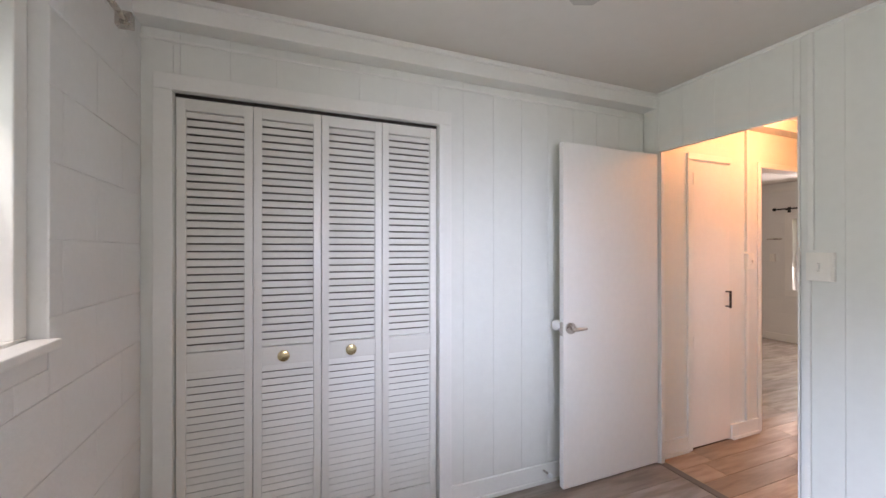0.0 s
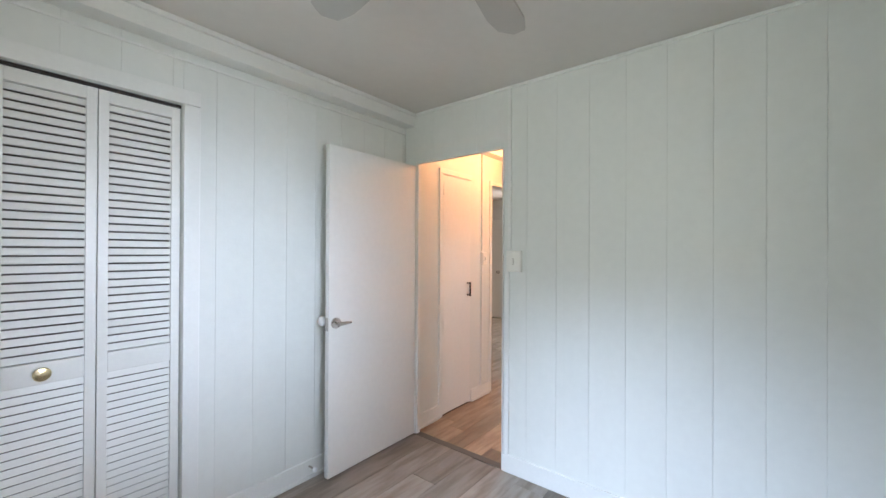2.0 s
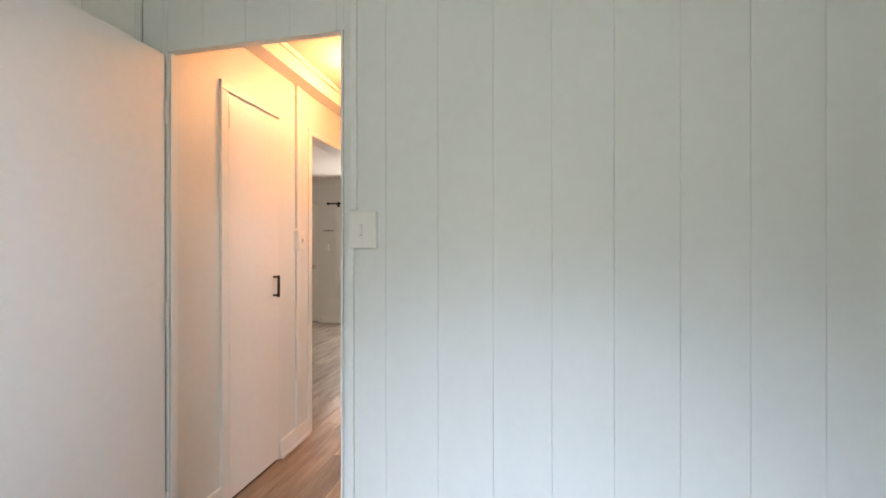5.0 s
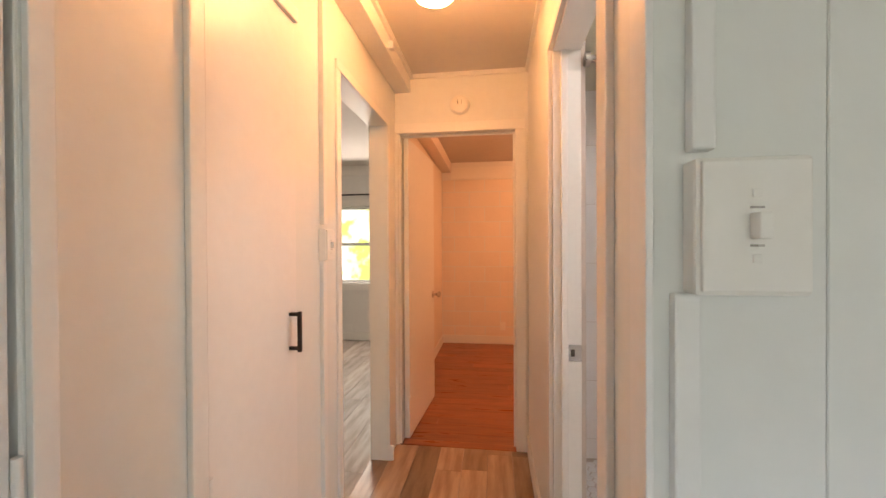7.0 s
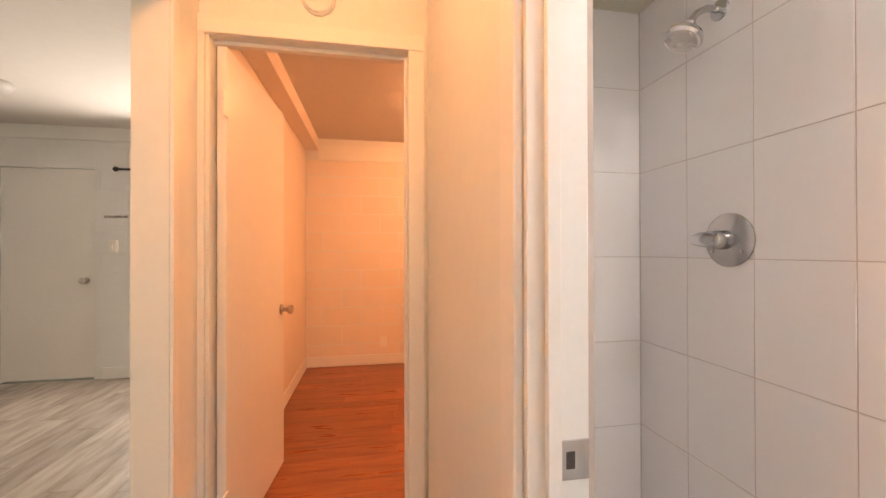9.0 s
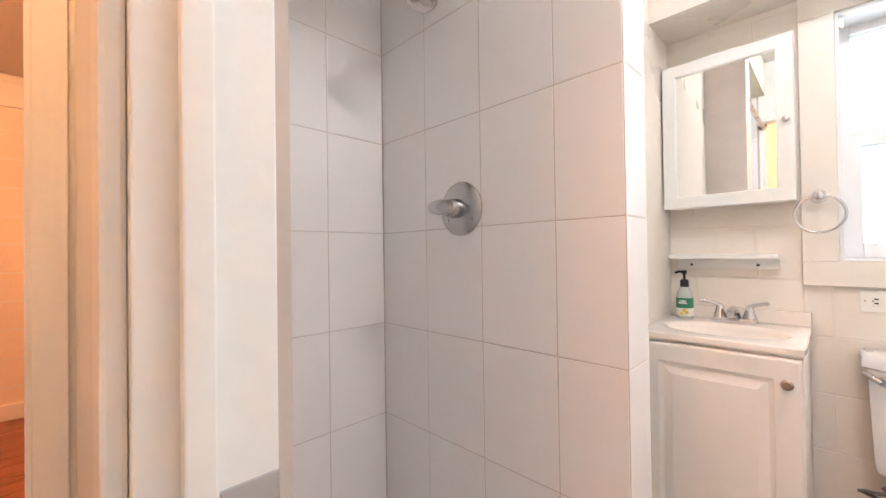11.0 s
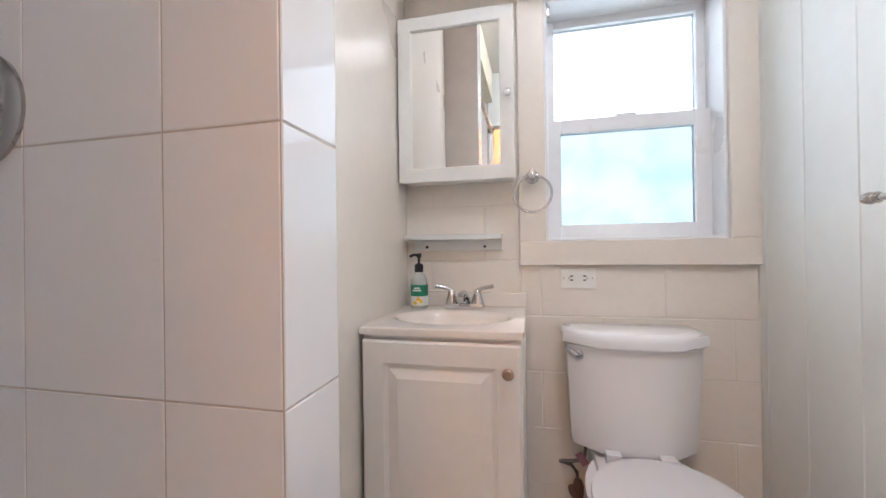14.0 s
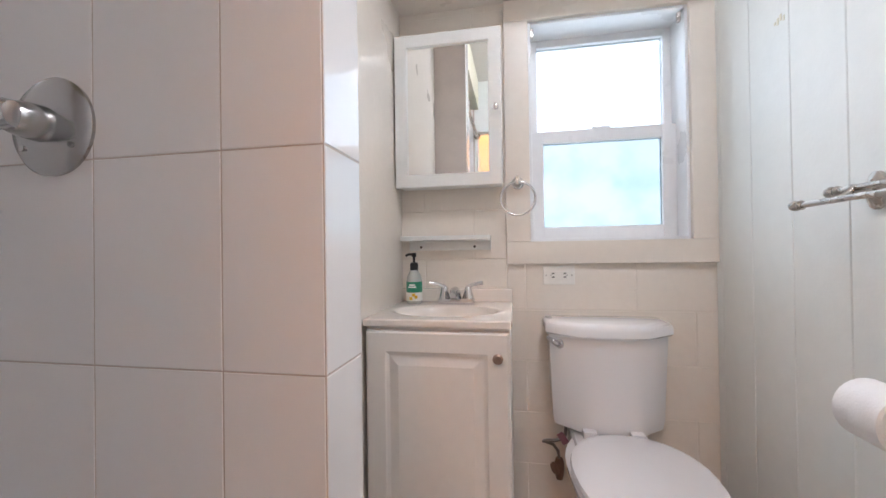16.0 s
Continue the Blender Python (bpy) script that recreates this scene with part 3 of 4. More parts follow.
part("tip", lathe(bmesh.new(), [(0.008, 0), (0.014, 0.004), (0.014, 0.018), (0.008, 0.022)], (0, -0.05, 0), (0, -1, 0)), CAPW, stop, smooth=True)

d2 = thing("door_2", "white flush linen closet door, closed", "door", (0, 0, 0), kind=S)
part("leaf", B(0.376, 0.771, HN - 0.006, HN + 0.03, 0.012, 2.026, 0.002), DOORW, d2)
hd = bmesh.new()
box(hd, 0.722, 0.736, HN - 0.045, HN - 0.034, 0.978, 1.105, 0.003)
for z in (0.984, 1.091):
    box(hd, 0.723, 0.735, HN - 0.036, HN - 0.006, z, z + 0.011, 0.002)
part("pull_handle", hd, BRONZE, d2, "dark bronze bar pull")
for z in (0.75, 1.90):
    part("hinge", cyl(bmesh.new(), (0.372, HN - 0.012, z - 0.04), (0.372, HN - 0.012, z + 0.04), 0.006), TRIMW, d2)

d3 = thing("door_3", "white flush door of the second bedroom, open", "door", (HE + 0.055, 0.004, 0), kind=S)
part("leaf", B(0.0, 0.755, -0.036, 0.0, 0.012, 2.03, 0.003), DOORW, d3)
part("knob", lathe(bmesh.new(), [(0.030, 0), (0.030, 0.008), (0.011, 0.012), (0.011, 0.035), (0.024, 0.042), (0.027, 0.058), (0.018, 0.068)], (0.695, -0.036, 0.90), (0, -1, 0)), NICKEL, d3, "satin nickel round knob", True)
for z in (0.25, 1.8):
    part("hinge", B(-0.045, 0.004, -0.045, -0.037, z - 0.05, z + 0.05, 0.002), TRIMW, d3)
d3.rotation_euler = (0, 0, radians(-4))

d4 = thing("door_4", "white bathroom door folded back against the wall", "door", (0.36, BN - 0.004, 0), kind=S)
part("leaf", B(-0.036, 0.0, -0.62, 0.0, 0.012, 2.02, 0.003), DOORW, d4)
part("knob", lathe(bmesh.new(), [(0.030, 0), (0.030, 0.008), (0.011, 0.012), (0.011, 0.035), (0.024, 0.042), (0.027, 0.058), (0.018, 0.068)], (0.0, -0.56, 0.92), (1, 0, 0)), NICKEL, d4, "satin nickel round knob", True)
d4.rotation_euler = (0, 0, radians(-28))

d5 = thing("door_5", "white flush entrance door of the living room", "door", kind=S)
part("leaf", B(FX + 0.02, FX + 0.06, 2.055, 2.825, 0.014, 2.025, 0.003), DOORW, d5)
part("knob", lathe(bmesh.new(), [(0.032, 0), (0.032, 0.008), (0.012, 0.012), (0.012, 0.035), (0.027, 0.042), (0.03, 0.058), (0.02, 0.068)], (FX + 0.02, 2.13, 0.95), (-1, 0, 0)), NICKEL, d5, "satin nickel round knob", True)

sp = thing("strike_plate", "chrome strike plate on the doorway lining", "strike plate", (1.05, -0.884, 0.915))
part("plate", B(-0.003, 0.0, -0.03, 0.016, -0.03, 0.03, 0.001), CHROME, sp)
part("latch_hole", B(-0.0036, -0.001, -0.006, 0.008, -0.013, 0.013), SLOT, sp)

# louvred bifold closet leaves
lou = thing("louvre_door", "cream louvred bifold closet door leaf with slats", "closet door", (-2.711, 0.155, 0.02), "closet door leaves")
LW, LH = 0.2995, 2.042
for x0, x1 in ((0.001, 0.036), (LW - 0.036, LW - 0.001)):
    part("stile", B(x0, x1, -0.014, 0.014, 0, LH, 0.002), LOUV, lou)
for z0, z1 in ((0, 0.12), (0.845, 0.93), (1.990, LH)):
    part("rail", B(0.036, LW - 0.036, -0.012, 0.012, z0, z1, 0.002), LOUV, lou)
sl = B(0.034, LW - 0.034, -0.0138, 0.0138, -0.003, 0.003, 0.0006)
bmesh.ops.rotate(sl, verts=sl.verts, cent=(0, 0, 0), matrix=Matrix.Rotation(radians(72), 3, "X"))
sl = mesh_of("slat", sl, LOUV)
for z0, n in ((0.12, 22), (0.93, 31)):
    pitch = ((0.845 if n == 22 else 1.990) - z0) / n
    for i in range(n):
        o = new("slat", sl)
        o.location, o.parent = (0, 0, z0 + pitch * (i + 0.5)), lou
leaves = [lou] + [copy_thing(lou, pose(-2.711 + 0.3005 * i, 0.155, 0.02)) for i in (1, 2, 3)]
for k, xx in ((1, 0.13), (2, 0.14)):
    part("knob", lathe(bmesh.new(), [(0.010, 0), (0.010, 0.012), (0.024, 0.016), (0.027, 0.024), (0.024, 0.030), (0.012, 0.033)], (xx, -0.012, 0.888), (0, -1, 0)), BRASS, leaves[k], "pale brass round knob", True)
tr = solid("closet_track", B(-2.713, -1.509, 0.14, 0.17, 2.064, 2.078), BRONZE, "dark metal track over the closet doors", "track", S)


# ---------------- bedroom things ----------------
def switch(at, axis, face, label, w=0.107, h=0.13, n=2):
    """A surface switch box: at = centre on the wall; face = way out of the wall."""
    th = thing("light_switch", label, "switch", at)
    rot = Vector(face).to_track_quat("Z", "Y").to_matrix()
    flat = lambda u0, u1, v0, v1, d0, d1: ((u0, u1, min(d0 * face[1], d1 * face[1]), max(d0 * face[1], d1 * face[1]), v0, v1) if axis == "x" else (min(d0 * face[0], d1 * face[0]), max(d0 * face[0], d1 * face[0]), u0, u1, v0, v1))
    part("box", B(*flat(-w / 2, w / 2, -h / 2, h / 2, 0, 0.028), 0.004), PLATE, th)
    pl = part("plate", B(*flat(-w / 2 + 0.004, w / 2 - 0.004, -h / 2 + 0.004, h / 2 - 0.004, 0.028, 0.033), 0.0015), PLATE, th)
    part("toggle", B(*flat(-0.006, 0.006, -0.012, 0.012, 0.032, 0.047), 0.002), PLATE, pl)
    for v in (-0.03, 0.03):
        part("screw", B(*flat(-0.004, 0.004, v - 0.004, v + 0.004, 0.0325, 0.0345), 0.001), PLATE, pl)
    for v in (-0.018, 0.017):
        part("slot", B(*flat(-0.006, 0.006, v - 0.001, v + 0.001, 0.0325, 0.0338)), NICKEL, pl)
    return th


switch((0.004, -0.838, 1.325), "y", (-1, 0, 0), "ivory surface-mounted light switch beside the doorway", 0.1)
switch((0.985, HN, 1.315), "x", (0, -1, 0), "ivory surface-mounted light switch in the hall", 0.075, 0.12)

fan = thing("ceiling_fan", "grey five-bladed ceiling fan", "fan", (-1.41, -1.385, H))
part("canopy", lathe(bmesh.new(), [(0.07, 0), (0.065, -0.03), (0.03, -0.055), (0.013, -0.06), (0.013, -0.09)], (0, 0, 0)), TRIMW, fan, smooth=True)
part("motor", lathe(bmesh.new(), [(0.05, -0.08), (0.10, -0.095), (0.115, -0.15), (0.10, -0.19), (0.05, -0.205)], (0, 0, 0)), TRIMW, fan, smooth=True)
part("lamp_bowl", lathe(bmesh.new(), [(0.075, -0.20), (0.085, -0.225), (0.06, -0.265), (0.015, -0.28)], (0, 0, 0)), LABELW, fan, smooth=True)
for k in range(5):
    a = radians(84 + 72 * k)
    m = Matrix.Rotation(a, 3, "Z") @ Matrix.Rotation(radians(10), 3, "X")
    bm = bmesh.new()
    out = [(0.16, -0.045), (0.30, -0.062), (0.52, -0.072), (0.60, -0.055), (0.63, 0.0), (0.60, 0.055), (0.52, 0.072), (0.30, 0.062), (0.16, 0.045)]
    loft(bm, [[Vector((x, yy, -0.175 + dz)) for x, yy in out] for dz in (-0.004, 0.004)])
    bmesh.ops.rotate(bm, verts=bm.verts, cent=(0, 0, -0.175), matrix=m)
    bl = part("blade", bm, FANM, fan)
    bm = B(0.09, 0.2, -0.018, 0.018, -0.186, -0.178, 0.002)
    bmesh.ops.rotate(bm, verts=bm.verts, cent=(0, 0, -0.175), matrix=m)
    part("blade_iron", bm, NICKEL, bl)

rod = thing("curtain_rod", "nickel curtain rod with square finial over the window", "curtain rod", (-2.74, -0.33, 2.125))
part("finial", B(-0.022, 0.022, -0.02, 0.012, -0.024, 0.024, 0.004), NICKEL, rod)
part("rod", cyl(bmesh.new(), (0, -0.02, 0), (0, -1.9, 0), 0.009), NICKEL, rod)
for yy in (-0.18, -1.75):
    part("bracket", box(B(-0.088, -0.082, yy - 0.012, yy + 0.012, -0.03, 0.03, 0.002), -0.084, -0.005, yy - 0.005, yy + 0.005, -0.016, -0.008), NICKEL, rod)

# ---------------- hall things ----------------
lamp = thing("ceiling_lamp", "lit white opal drum ceiling lamp in the hall", "lamp", (0.975, -0.39, H))
part("base", lathe(bmesh.new(), [(0.06, 0), (0.06, -0.02), (0.045, -0.03), (0.045, -0.06)], (0, 0, 0)), TRIMW, lamp, smooth=True)
part("globe", lathe(bmesh.new(), [(0.05, -0.055), (0.076, -0.068), (0.084, -0.09), (0.084, -0.19), (0.07, -0.222), (0.03, -0.232)], (0, 0, 0)), LAMPW, lamp, "glowing warm opal glass", True)

det = thing("smoke_detector", "round white smoke detector over the door", "smoke detector", (HE, -0.385, 2.215))
part("base", lathe(bmesh.new(), [(0.062, 0), (0.064, 0.006), (0.062, 0.014)], (0, 0, 0), (-1, 0, 0)), PLATE, det, smooth=True)
part("cover", lathe(bmesh.new(), [(0.058, 0.013), (0.056, 0.026), (0.046, 0.034), (0.02, 0.037)], (0, 0, 0), (-1, 0, 0)), PLATE, det, smooth=True)
for s in (-1, 1):
    part("vent_mark", B(-0.0385, -0.036, s * 0.012 - 0.002, s * 0.012 + 0.002, -0.005, 0.025), NICKEL, det)
solid("beam_clip", B(1.55, 1.585, -0.088, -0.06, 2.335, 2.375, 0.004), TRIMW, "small white fitting on the hall beam", "fitting")
strip("trim", B(1.88, 1.90, HN - 0.03, HN, 0, 0.09, 0.004), "white baseboard end block")

# second bedroom and living room
l2 = thing("ceiling_light", "warm dome ceiling light in the second bedroom", "lamp", (3.5, -1.25, H))
part("dome", lathe(bmesh.new(), [(0.15, 0), (0.15, -0.02), (0.13, -0.06), (0.08, -0.09), (0.02, -0.10)], (0, 0, 0)), LAMPR, l2, smooth=True)
out2 = thing("wall_outlet", "small ivory wall outlet above the baseboard", "outlet", (FX, -0.71, 0.24))
part("plate", B(-0.006, 0, -0.035, 0.035, -0.055, 0.055, 0.002), PLATE, out2)
r2 = thing("curtain_rod", "black curtain rod over the living room window", "curtain rod", (FX - 0.08, 1.80, 2.02))
part("rod", cyl(bmesh.new(), (0, 0, 0), (0, -1.5, 0), 0.011), BLACK, r2)
part("finial", lathe(bmesh.new(), [(0.01, 0), (0.022, 0.01), (0.024, 0.03), (0.012, 0.045)], (0, 0, 0), (0, 1, 0)), BLACK, r2, smooth=True)
part("bracket", box(B(0.0, 0.08, -0.14, -0.12, -0.02, -0.008), 0.074, 0.08, -0.15, -0.11, -0.05, 0.03), BLACK, r2)
switch((FX, 1.88, 1.28), "y", (-1, 0, 0), "white light switch beside the entrance door", 0.075, 0.12)
rack = thing("key_rack", "narrow white key rack on the wall", "rack", (FX, 1.86, 1.57))
part("board", B(-0.012, 0, -0.10, 0.10, -0.01, 0.01, 0.002), NICKEL, rack)
for k in range(5):
    part("hook", cyl(bmesh.new(), (-0.012, -0.08 + 0.04 * k, 0), (-0.035, -0.08 + 0.04 * k, -0.012), 0.004, seg=8), NICKEL, rack)
l3 = thing("ceiling_light", "pale unlit dome ceiling light in the living room", "lamp", (3.75, 2.08, H))
part("dome", lathe(bmesh.new(), [(0.15, 0), (0.15, -0.02), (0.12, -0.06), (0.05, -0.08), (0.02, -0.085)], (0, 0, 0)), FANM, l3, smooth=True)


# ---------------- bathroom things ----------------
van = thing("vanity_cabinet", "white single-door bathroom vanity cabinet", "cabinet", (0.774, -2.28, 0))
VW = 0.436
body = box(B(0, VW, -0.42, 0, 0.10, 0.70, 0.002), 0.01, VW - 0.01, -0.42, -0.05, 0, 0.10)
for a in ((0, 0.016, -0.42, 0), (VW - 0.016, VW, -0.42, 0), (0.016, VW - 0.016, -0.016, 0), (0.016, VW - 0.016, -0.42, -0.404)):
    box(body, *a, 0.70, 0.821)
part("body", body, VANW, van)
DZ0, DZ1 = 0.115, 0.808


def door_ring(i, d):
    """A rectangle inset by i on the face of the vanity door, d proud of the cabinet."""
    return [Vector((0.004 + i, d, DZ0 + i)), Vector((VW - 0.004 - i, d, DZ0 + i)), Vector((VW - 0.004 - i, d, DZ1 - i)), Vector((0.004 + i, d, DZ1 - i))]


vdoor = part("door", loft(bmesh.new(), [door_ring(0, 0.002), door_ring(0, 0.018), door_ring(0.005, 0.022), door_ring(0.060, 0.022), door_ring(0.064, 0.018), door_ring(0.072, 0.014)]), VANW, van)
part("raised_panel", loft(bmesh.new(), [door_ring(0.0722, 0.0135), door_ring(0.076, 0.0145), door_ring(0.098, 0.021), door_ring(0.101, 0.022)]), VANW, vdoor)
part("knob", lathe(bmesh.new(), [(0.007, 0), (0.007, 0.012), (0.014, 0.017), (0.015, 0.024), (0.009, 0.029)], (0.034, 0.022, 0.742), (0, 1, 0)), KNOBM, vdoor, "satin bronze round knob", True)

# vanity top with a moulded oval basin
vt = thing("washbasin", "cream cultured marble vanity top with moulded oval basin", "sink", (0.994, -2.485, 0.843))
hx, hy, bx, by = 0.226, 0.222, 0.182, 0.128
N = 48
bm = bmesh.new()


def rim(k):
    a = 2 * math.pi * k / N
    c, s = math.cos(a), math.sin(a)
    t = 1 / max(abs(c) / hx, abs(s) / hy)
    return c * t, s * t


outer = [rim(k) for k in range(N)]
rings = [[Vector((bx * f * math.cos(2 * math.pi * k / N), 0.02 + by * f * math.sin(2 * math.pi * k / N), z)) for k in range(N)] for f, z in ((0.1, -0.118), (0.6, -0.102), (0.9, -0.06), (1.03, -0.022))]
rings += [[Vector((x, yy, -0.021)) for x, yy in outer], [Vector((x, yy, -0.004)) for x, yy in outer], [Vector((x * 0.985, yy * 0.985, 0.0)) for x, yy in outer]]
for f, z in ((1.10, 0.0), (1.03, -0.0012), (0.98, -0.005), (0.92, -0.016), (0.80, -0.06), (0.55, -0.095), (0.2, -0.108), (0.08, -0.11)):
    rings.append([Vector((bx * f * math.cos(2 * math.pi * k / N), 0.02 + by * f * math.sin(2 * math.pi * k / N), z)) for k in range(N)])
loft(bm, rings)
part("basin_top", bm, MARBLE, vt, smooth=True)
part("backsplash", B(-hx, hx, -hy, -hy + 0.018, 0.0, 0.052, 0.004), MARBLE, vt)
part("drain", lathe(bmesh.new(), [(0.02, -0.111), (0.02, -0.107), (0.012, -0.105)], (0, 0.02, 0)), CHROME, vt, smooth=True)

fau = thing("faucet", "chrome two-handle centerset faucet", "faucet", (0.982, -2.628, 0.847))
part("base", B(-0.070, 0.070, -0.024, 0.024, -0.006, 0.018, 0.008), CHROME, fau, smooth=True)
part("spout", tube(bmesh.new(), [(0, -0.006, 0.012), (0, 0.004, 0.036), (0, 0.028, 0.050), (0, 0.062, 0.050), (0, 0.092, 0.038)], [0.022, 0.019, 0.016, 0.014, 0.012]), CHROME, fau, smooth=True)
for s in (-1, 1):
    hb = part("handle_body", lathe(bmesh.new(), [(0.023, 0.016), (0.021, 0.024), (0.015, 0.044), (0.013, 0.058), (0.008, 0.064)], (s * 0.046, 0, 0)), CHROME, fau, smooth=True)
    part("lever", tube(bmesh.new(), [(s * 0.044, 0, 0.058), (s * 0.064, 0.006, 0.070), (s * 0.104, 0.014, 0.078)], [0.010, 0.007, 0.008]), CHROME, hb, smooth=True)

soap = thing("soap_dispenser", "clear soap bottle with green label and black pump", "bottle", (1.148, -2.625, 0.8435))
part("bottle", lathe(bmesh.new(), [(0.028, 0), (0.031, 0.006), (0.031, 0.085), (0.027, 0.105), (0.016, 0.128), (0.013, 0.134)], (0, 0, 0)), SOAPB, soap, smooth=True)
part("label", lathe(bmesh.new(), [(0.0315, 0.045), (0.0315, 0.086)], (0, 0, 0)), LABELG, soap, "green paper label")
part("lower_label", lathe(bmesh.new(), [(0.0315, 0.012), (0.0315, 0.0448)], (0, 0, 0)), LABELW, soap, "white label with yellow fruit print")
for dx, z in ((-0.014, 0.028), (0.006, 0.022), (-0.004, 0.036)):
    part("fruit_print", B(dx - 0.006, dx + 0.006, 0.0285, 0.033, z - 0.006, z + 0.006, 0.002), YELLOW, soap)
for z, w in ((0.074, 0.011), (0.066, 0.015)):
    part("print_bar", B(-w, w, 0.0295, 0.0325, z - 0.0025, z + 0.0025), LABELW, soap)
pump = part("pump", cyl(lathe(bmesh.new(), [(0.016, 0.13), (0.016, 0.155), (0.012, 0.16), (0.005, 0.162), (0.005, 0.185)], (0, 0, 0)), (0, 0, 0.183), (0, 0, 0.198), 0.009), BLACK, soap, "black plastic pump", True)
part("nozzle", tube(bmesh.new(), [(0, 0, 0.192), (0.02, 0.004, 0.193), (0.032, 0.006, 0.187)], 0.005), BLACK, pump, smooth=True)

shelf = thing("wall_shelf", "short white ledge shelf above the sink", "shelf", (0.85, BS, 1.05))
part("board", B(0, 0.359, 0.0, 0.07, 0.040, 0.058, 0.003), TRIMW, shelf)
part("back_rail", B(0.0, 0.335, 0.0, 0.016, 0.0, 0.040, 0.002), TRIMW, shelf)
for xx in (0.065, 0.285):
    part("screw_hole", cyl(bmesh.new(), (xx, 0.0155, 0.014), (xx, 0.0168, 0.014), 0.0055, seg=10), SLOT, shelf)

mc = thing("medicine_cabinet", "white framed mirrored medicine cabinet on the wall", "cabinet", (0.797, BS, 1.295))
MW, MH = 0.415, 0.595
part("body", B(0.006, MW - 0.006, 0.0, 0.085, 0.006, MH - 0.006, 0.002), TRIMW, mc)
mdoor = bmesh.new()
loops = [[mdoor.verts.new((px, d, pz)) for px, pz in ((i, i), (MW - i, i), (MW - i, MH - i), (i, MH - i))] for i, d in ((0.0, 0.087), (0.0, 0.105), (0.003, 0.107), (0.046, 0.107), (0.050, 0.103), (0.050, 0.087))]
for la, lb in zip(loops, loops[1:] + loops[:1]):
    for k in range(4):
        mdoor.faces.new((la[k], la[(k + 1) % 4], lb[(k + 1) % 4], lb[k]))
md = part("door", mdoor, TRIMW, mc)
part("mirror", B(0.046, MW - 0.046, 0.090, 0.097, 0.050, MH - 0.050), MIRROR, md, "clear mirror glass")
part("knob", lathe(bmesh.new(), [(0.006, 0), (0.006, 0.01), (0.012, 0.015), (0.011, 0.024), (0.006, 0.027)], (0.022, 0.107, 0.285), (0, 1, 0)), CHROME, md, smooth=True)

tring = thing("towel_ring", "chrome towel ring on the window casing", "towel ring", (0.742, BS + 0.022, 1.308))
part("rose", lathe(bmesh.new(), [(0.024, 0), (0.024, 0.006), (0.017, 0.012), (0.011, 0.03), (0.012, 0.042), (0.006, 0.046)], (0, 0, 0), (0, 1, 0)), CHROME, tring, smooth=True)
part("clasp", B(-0.008, 0.008, 0.022, 0.044, -0.012, 0.022, 0.003), CHROME, tring)
part("ring", torus(bmesh.new(), (0, 0.034, -0.063), 0.065, 0.0042, (0, 1, 0.05)), CHROME, tring, smooth=True)

gf = thing("wall_outlet", "ivory double wall outlet under the window", "outlet", (0.59, BS, 0.9475))
gpl = part("plate", B(-0.059, 0.059, 0.0, 0.007, -0.0365, 0.0365, 0.002), PLATE, gf)
part("insert", B(-0.034, 0.034, 0.0065, 0.010, -0.0165, 0.0165, 0.001), PLATE, gpl)
for xx in (-0.022, 0.022):
    for z in (-0.007, 0.007):
        part("slot", B(xx - 0.005, xx + 0.005, 0.0095, 0.0108, z - 0.0022, z + 0.0022), SLOT, gpl)
    part("ground_hole", B(xx - 0.0095 if xx < 0 else xx + 0.0065, xx - 0.0065 if xx < 0 else xx + 0.0095, 0.0095, 0.0106, -0.002, 0.002), SLOT, gpl)
for xx in (-0.048, 0.048):
    part("screw", cyl(bmesh.new(), (xx, 0.0065, 0), (xx, 0.0078, 0), 0.003, seg=8), NICKEL, gpl)
part("button", B(-0.006, 0.006, 0.0098, 0.0115, -0.008, 0.008, 0.001), PLATE, gpl)


# toilet
def egg(cx, y0, y1, w, z, n=40, sq=0.0):
    """An egg-shaped outline: y0 the back, y1 the front."""
    pts = []
    for k in range(n):
        a = 2 * math.pi * k / n
        c, s = math.cos(a), math.sin(a)
        p = 2.15 if s < 0 else 2.0
        x = w * math.copysign(abs(c) ** (2 / p), c)
        yy = (y0 + 0.42 * (y1 - y0)) + (0.58 if s > 0 else 0.42) * (y1 - y0) * math.copysign(abs(s) ** (2 / p), s)
        pts.append(Vector((cx + x, yy, z)))
    return pts


def tank_ring(w, d0, d1, cut, z, bow=0.012):
    """A tank outline with clipped front corners and a bowed front; d0 back, d1 front."""
    pts = [(-w, d0), (w, d0), (w, d1 - cut), (w - cut * 1.25, d1)]
    pts += [(x * (w - cut * 1.25), d1 + bow * (1 - x * x)) for x in (0.5, 0.0, -0.5)]
    pts += [(-w + cut * 1.25, d1), (-w, d1 - cut)]
    return [Vector((x, yy, z)) for x, yy in pts]


toi = thing("toilet", "white porcelain two-piece toilet with closed lid", "toilet", (0.443, BS + 0.012, 0))
part("tank", loft(bmesh.new(), [tank_ring(0.163, 0.012, 0.140, 0.055, 0.408), tank_ring(0.180, 0.006, 0.160, 0.062, 0.420), tank_ring(0.186, 0.002, 0.168, 0.066, 0.452), tank_ring(0.190, 0.0, 0.174, 0.068, 0.56), tank_ring(0.197, 0.0, 0.182, 0.070, 0.745)]), PORC, toi, smooth=True)
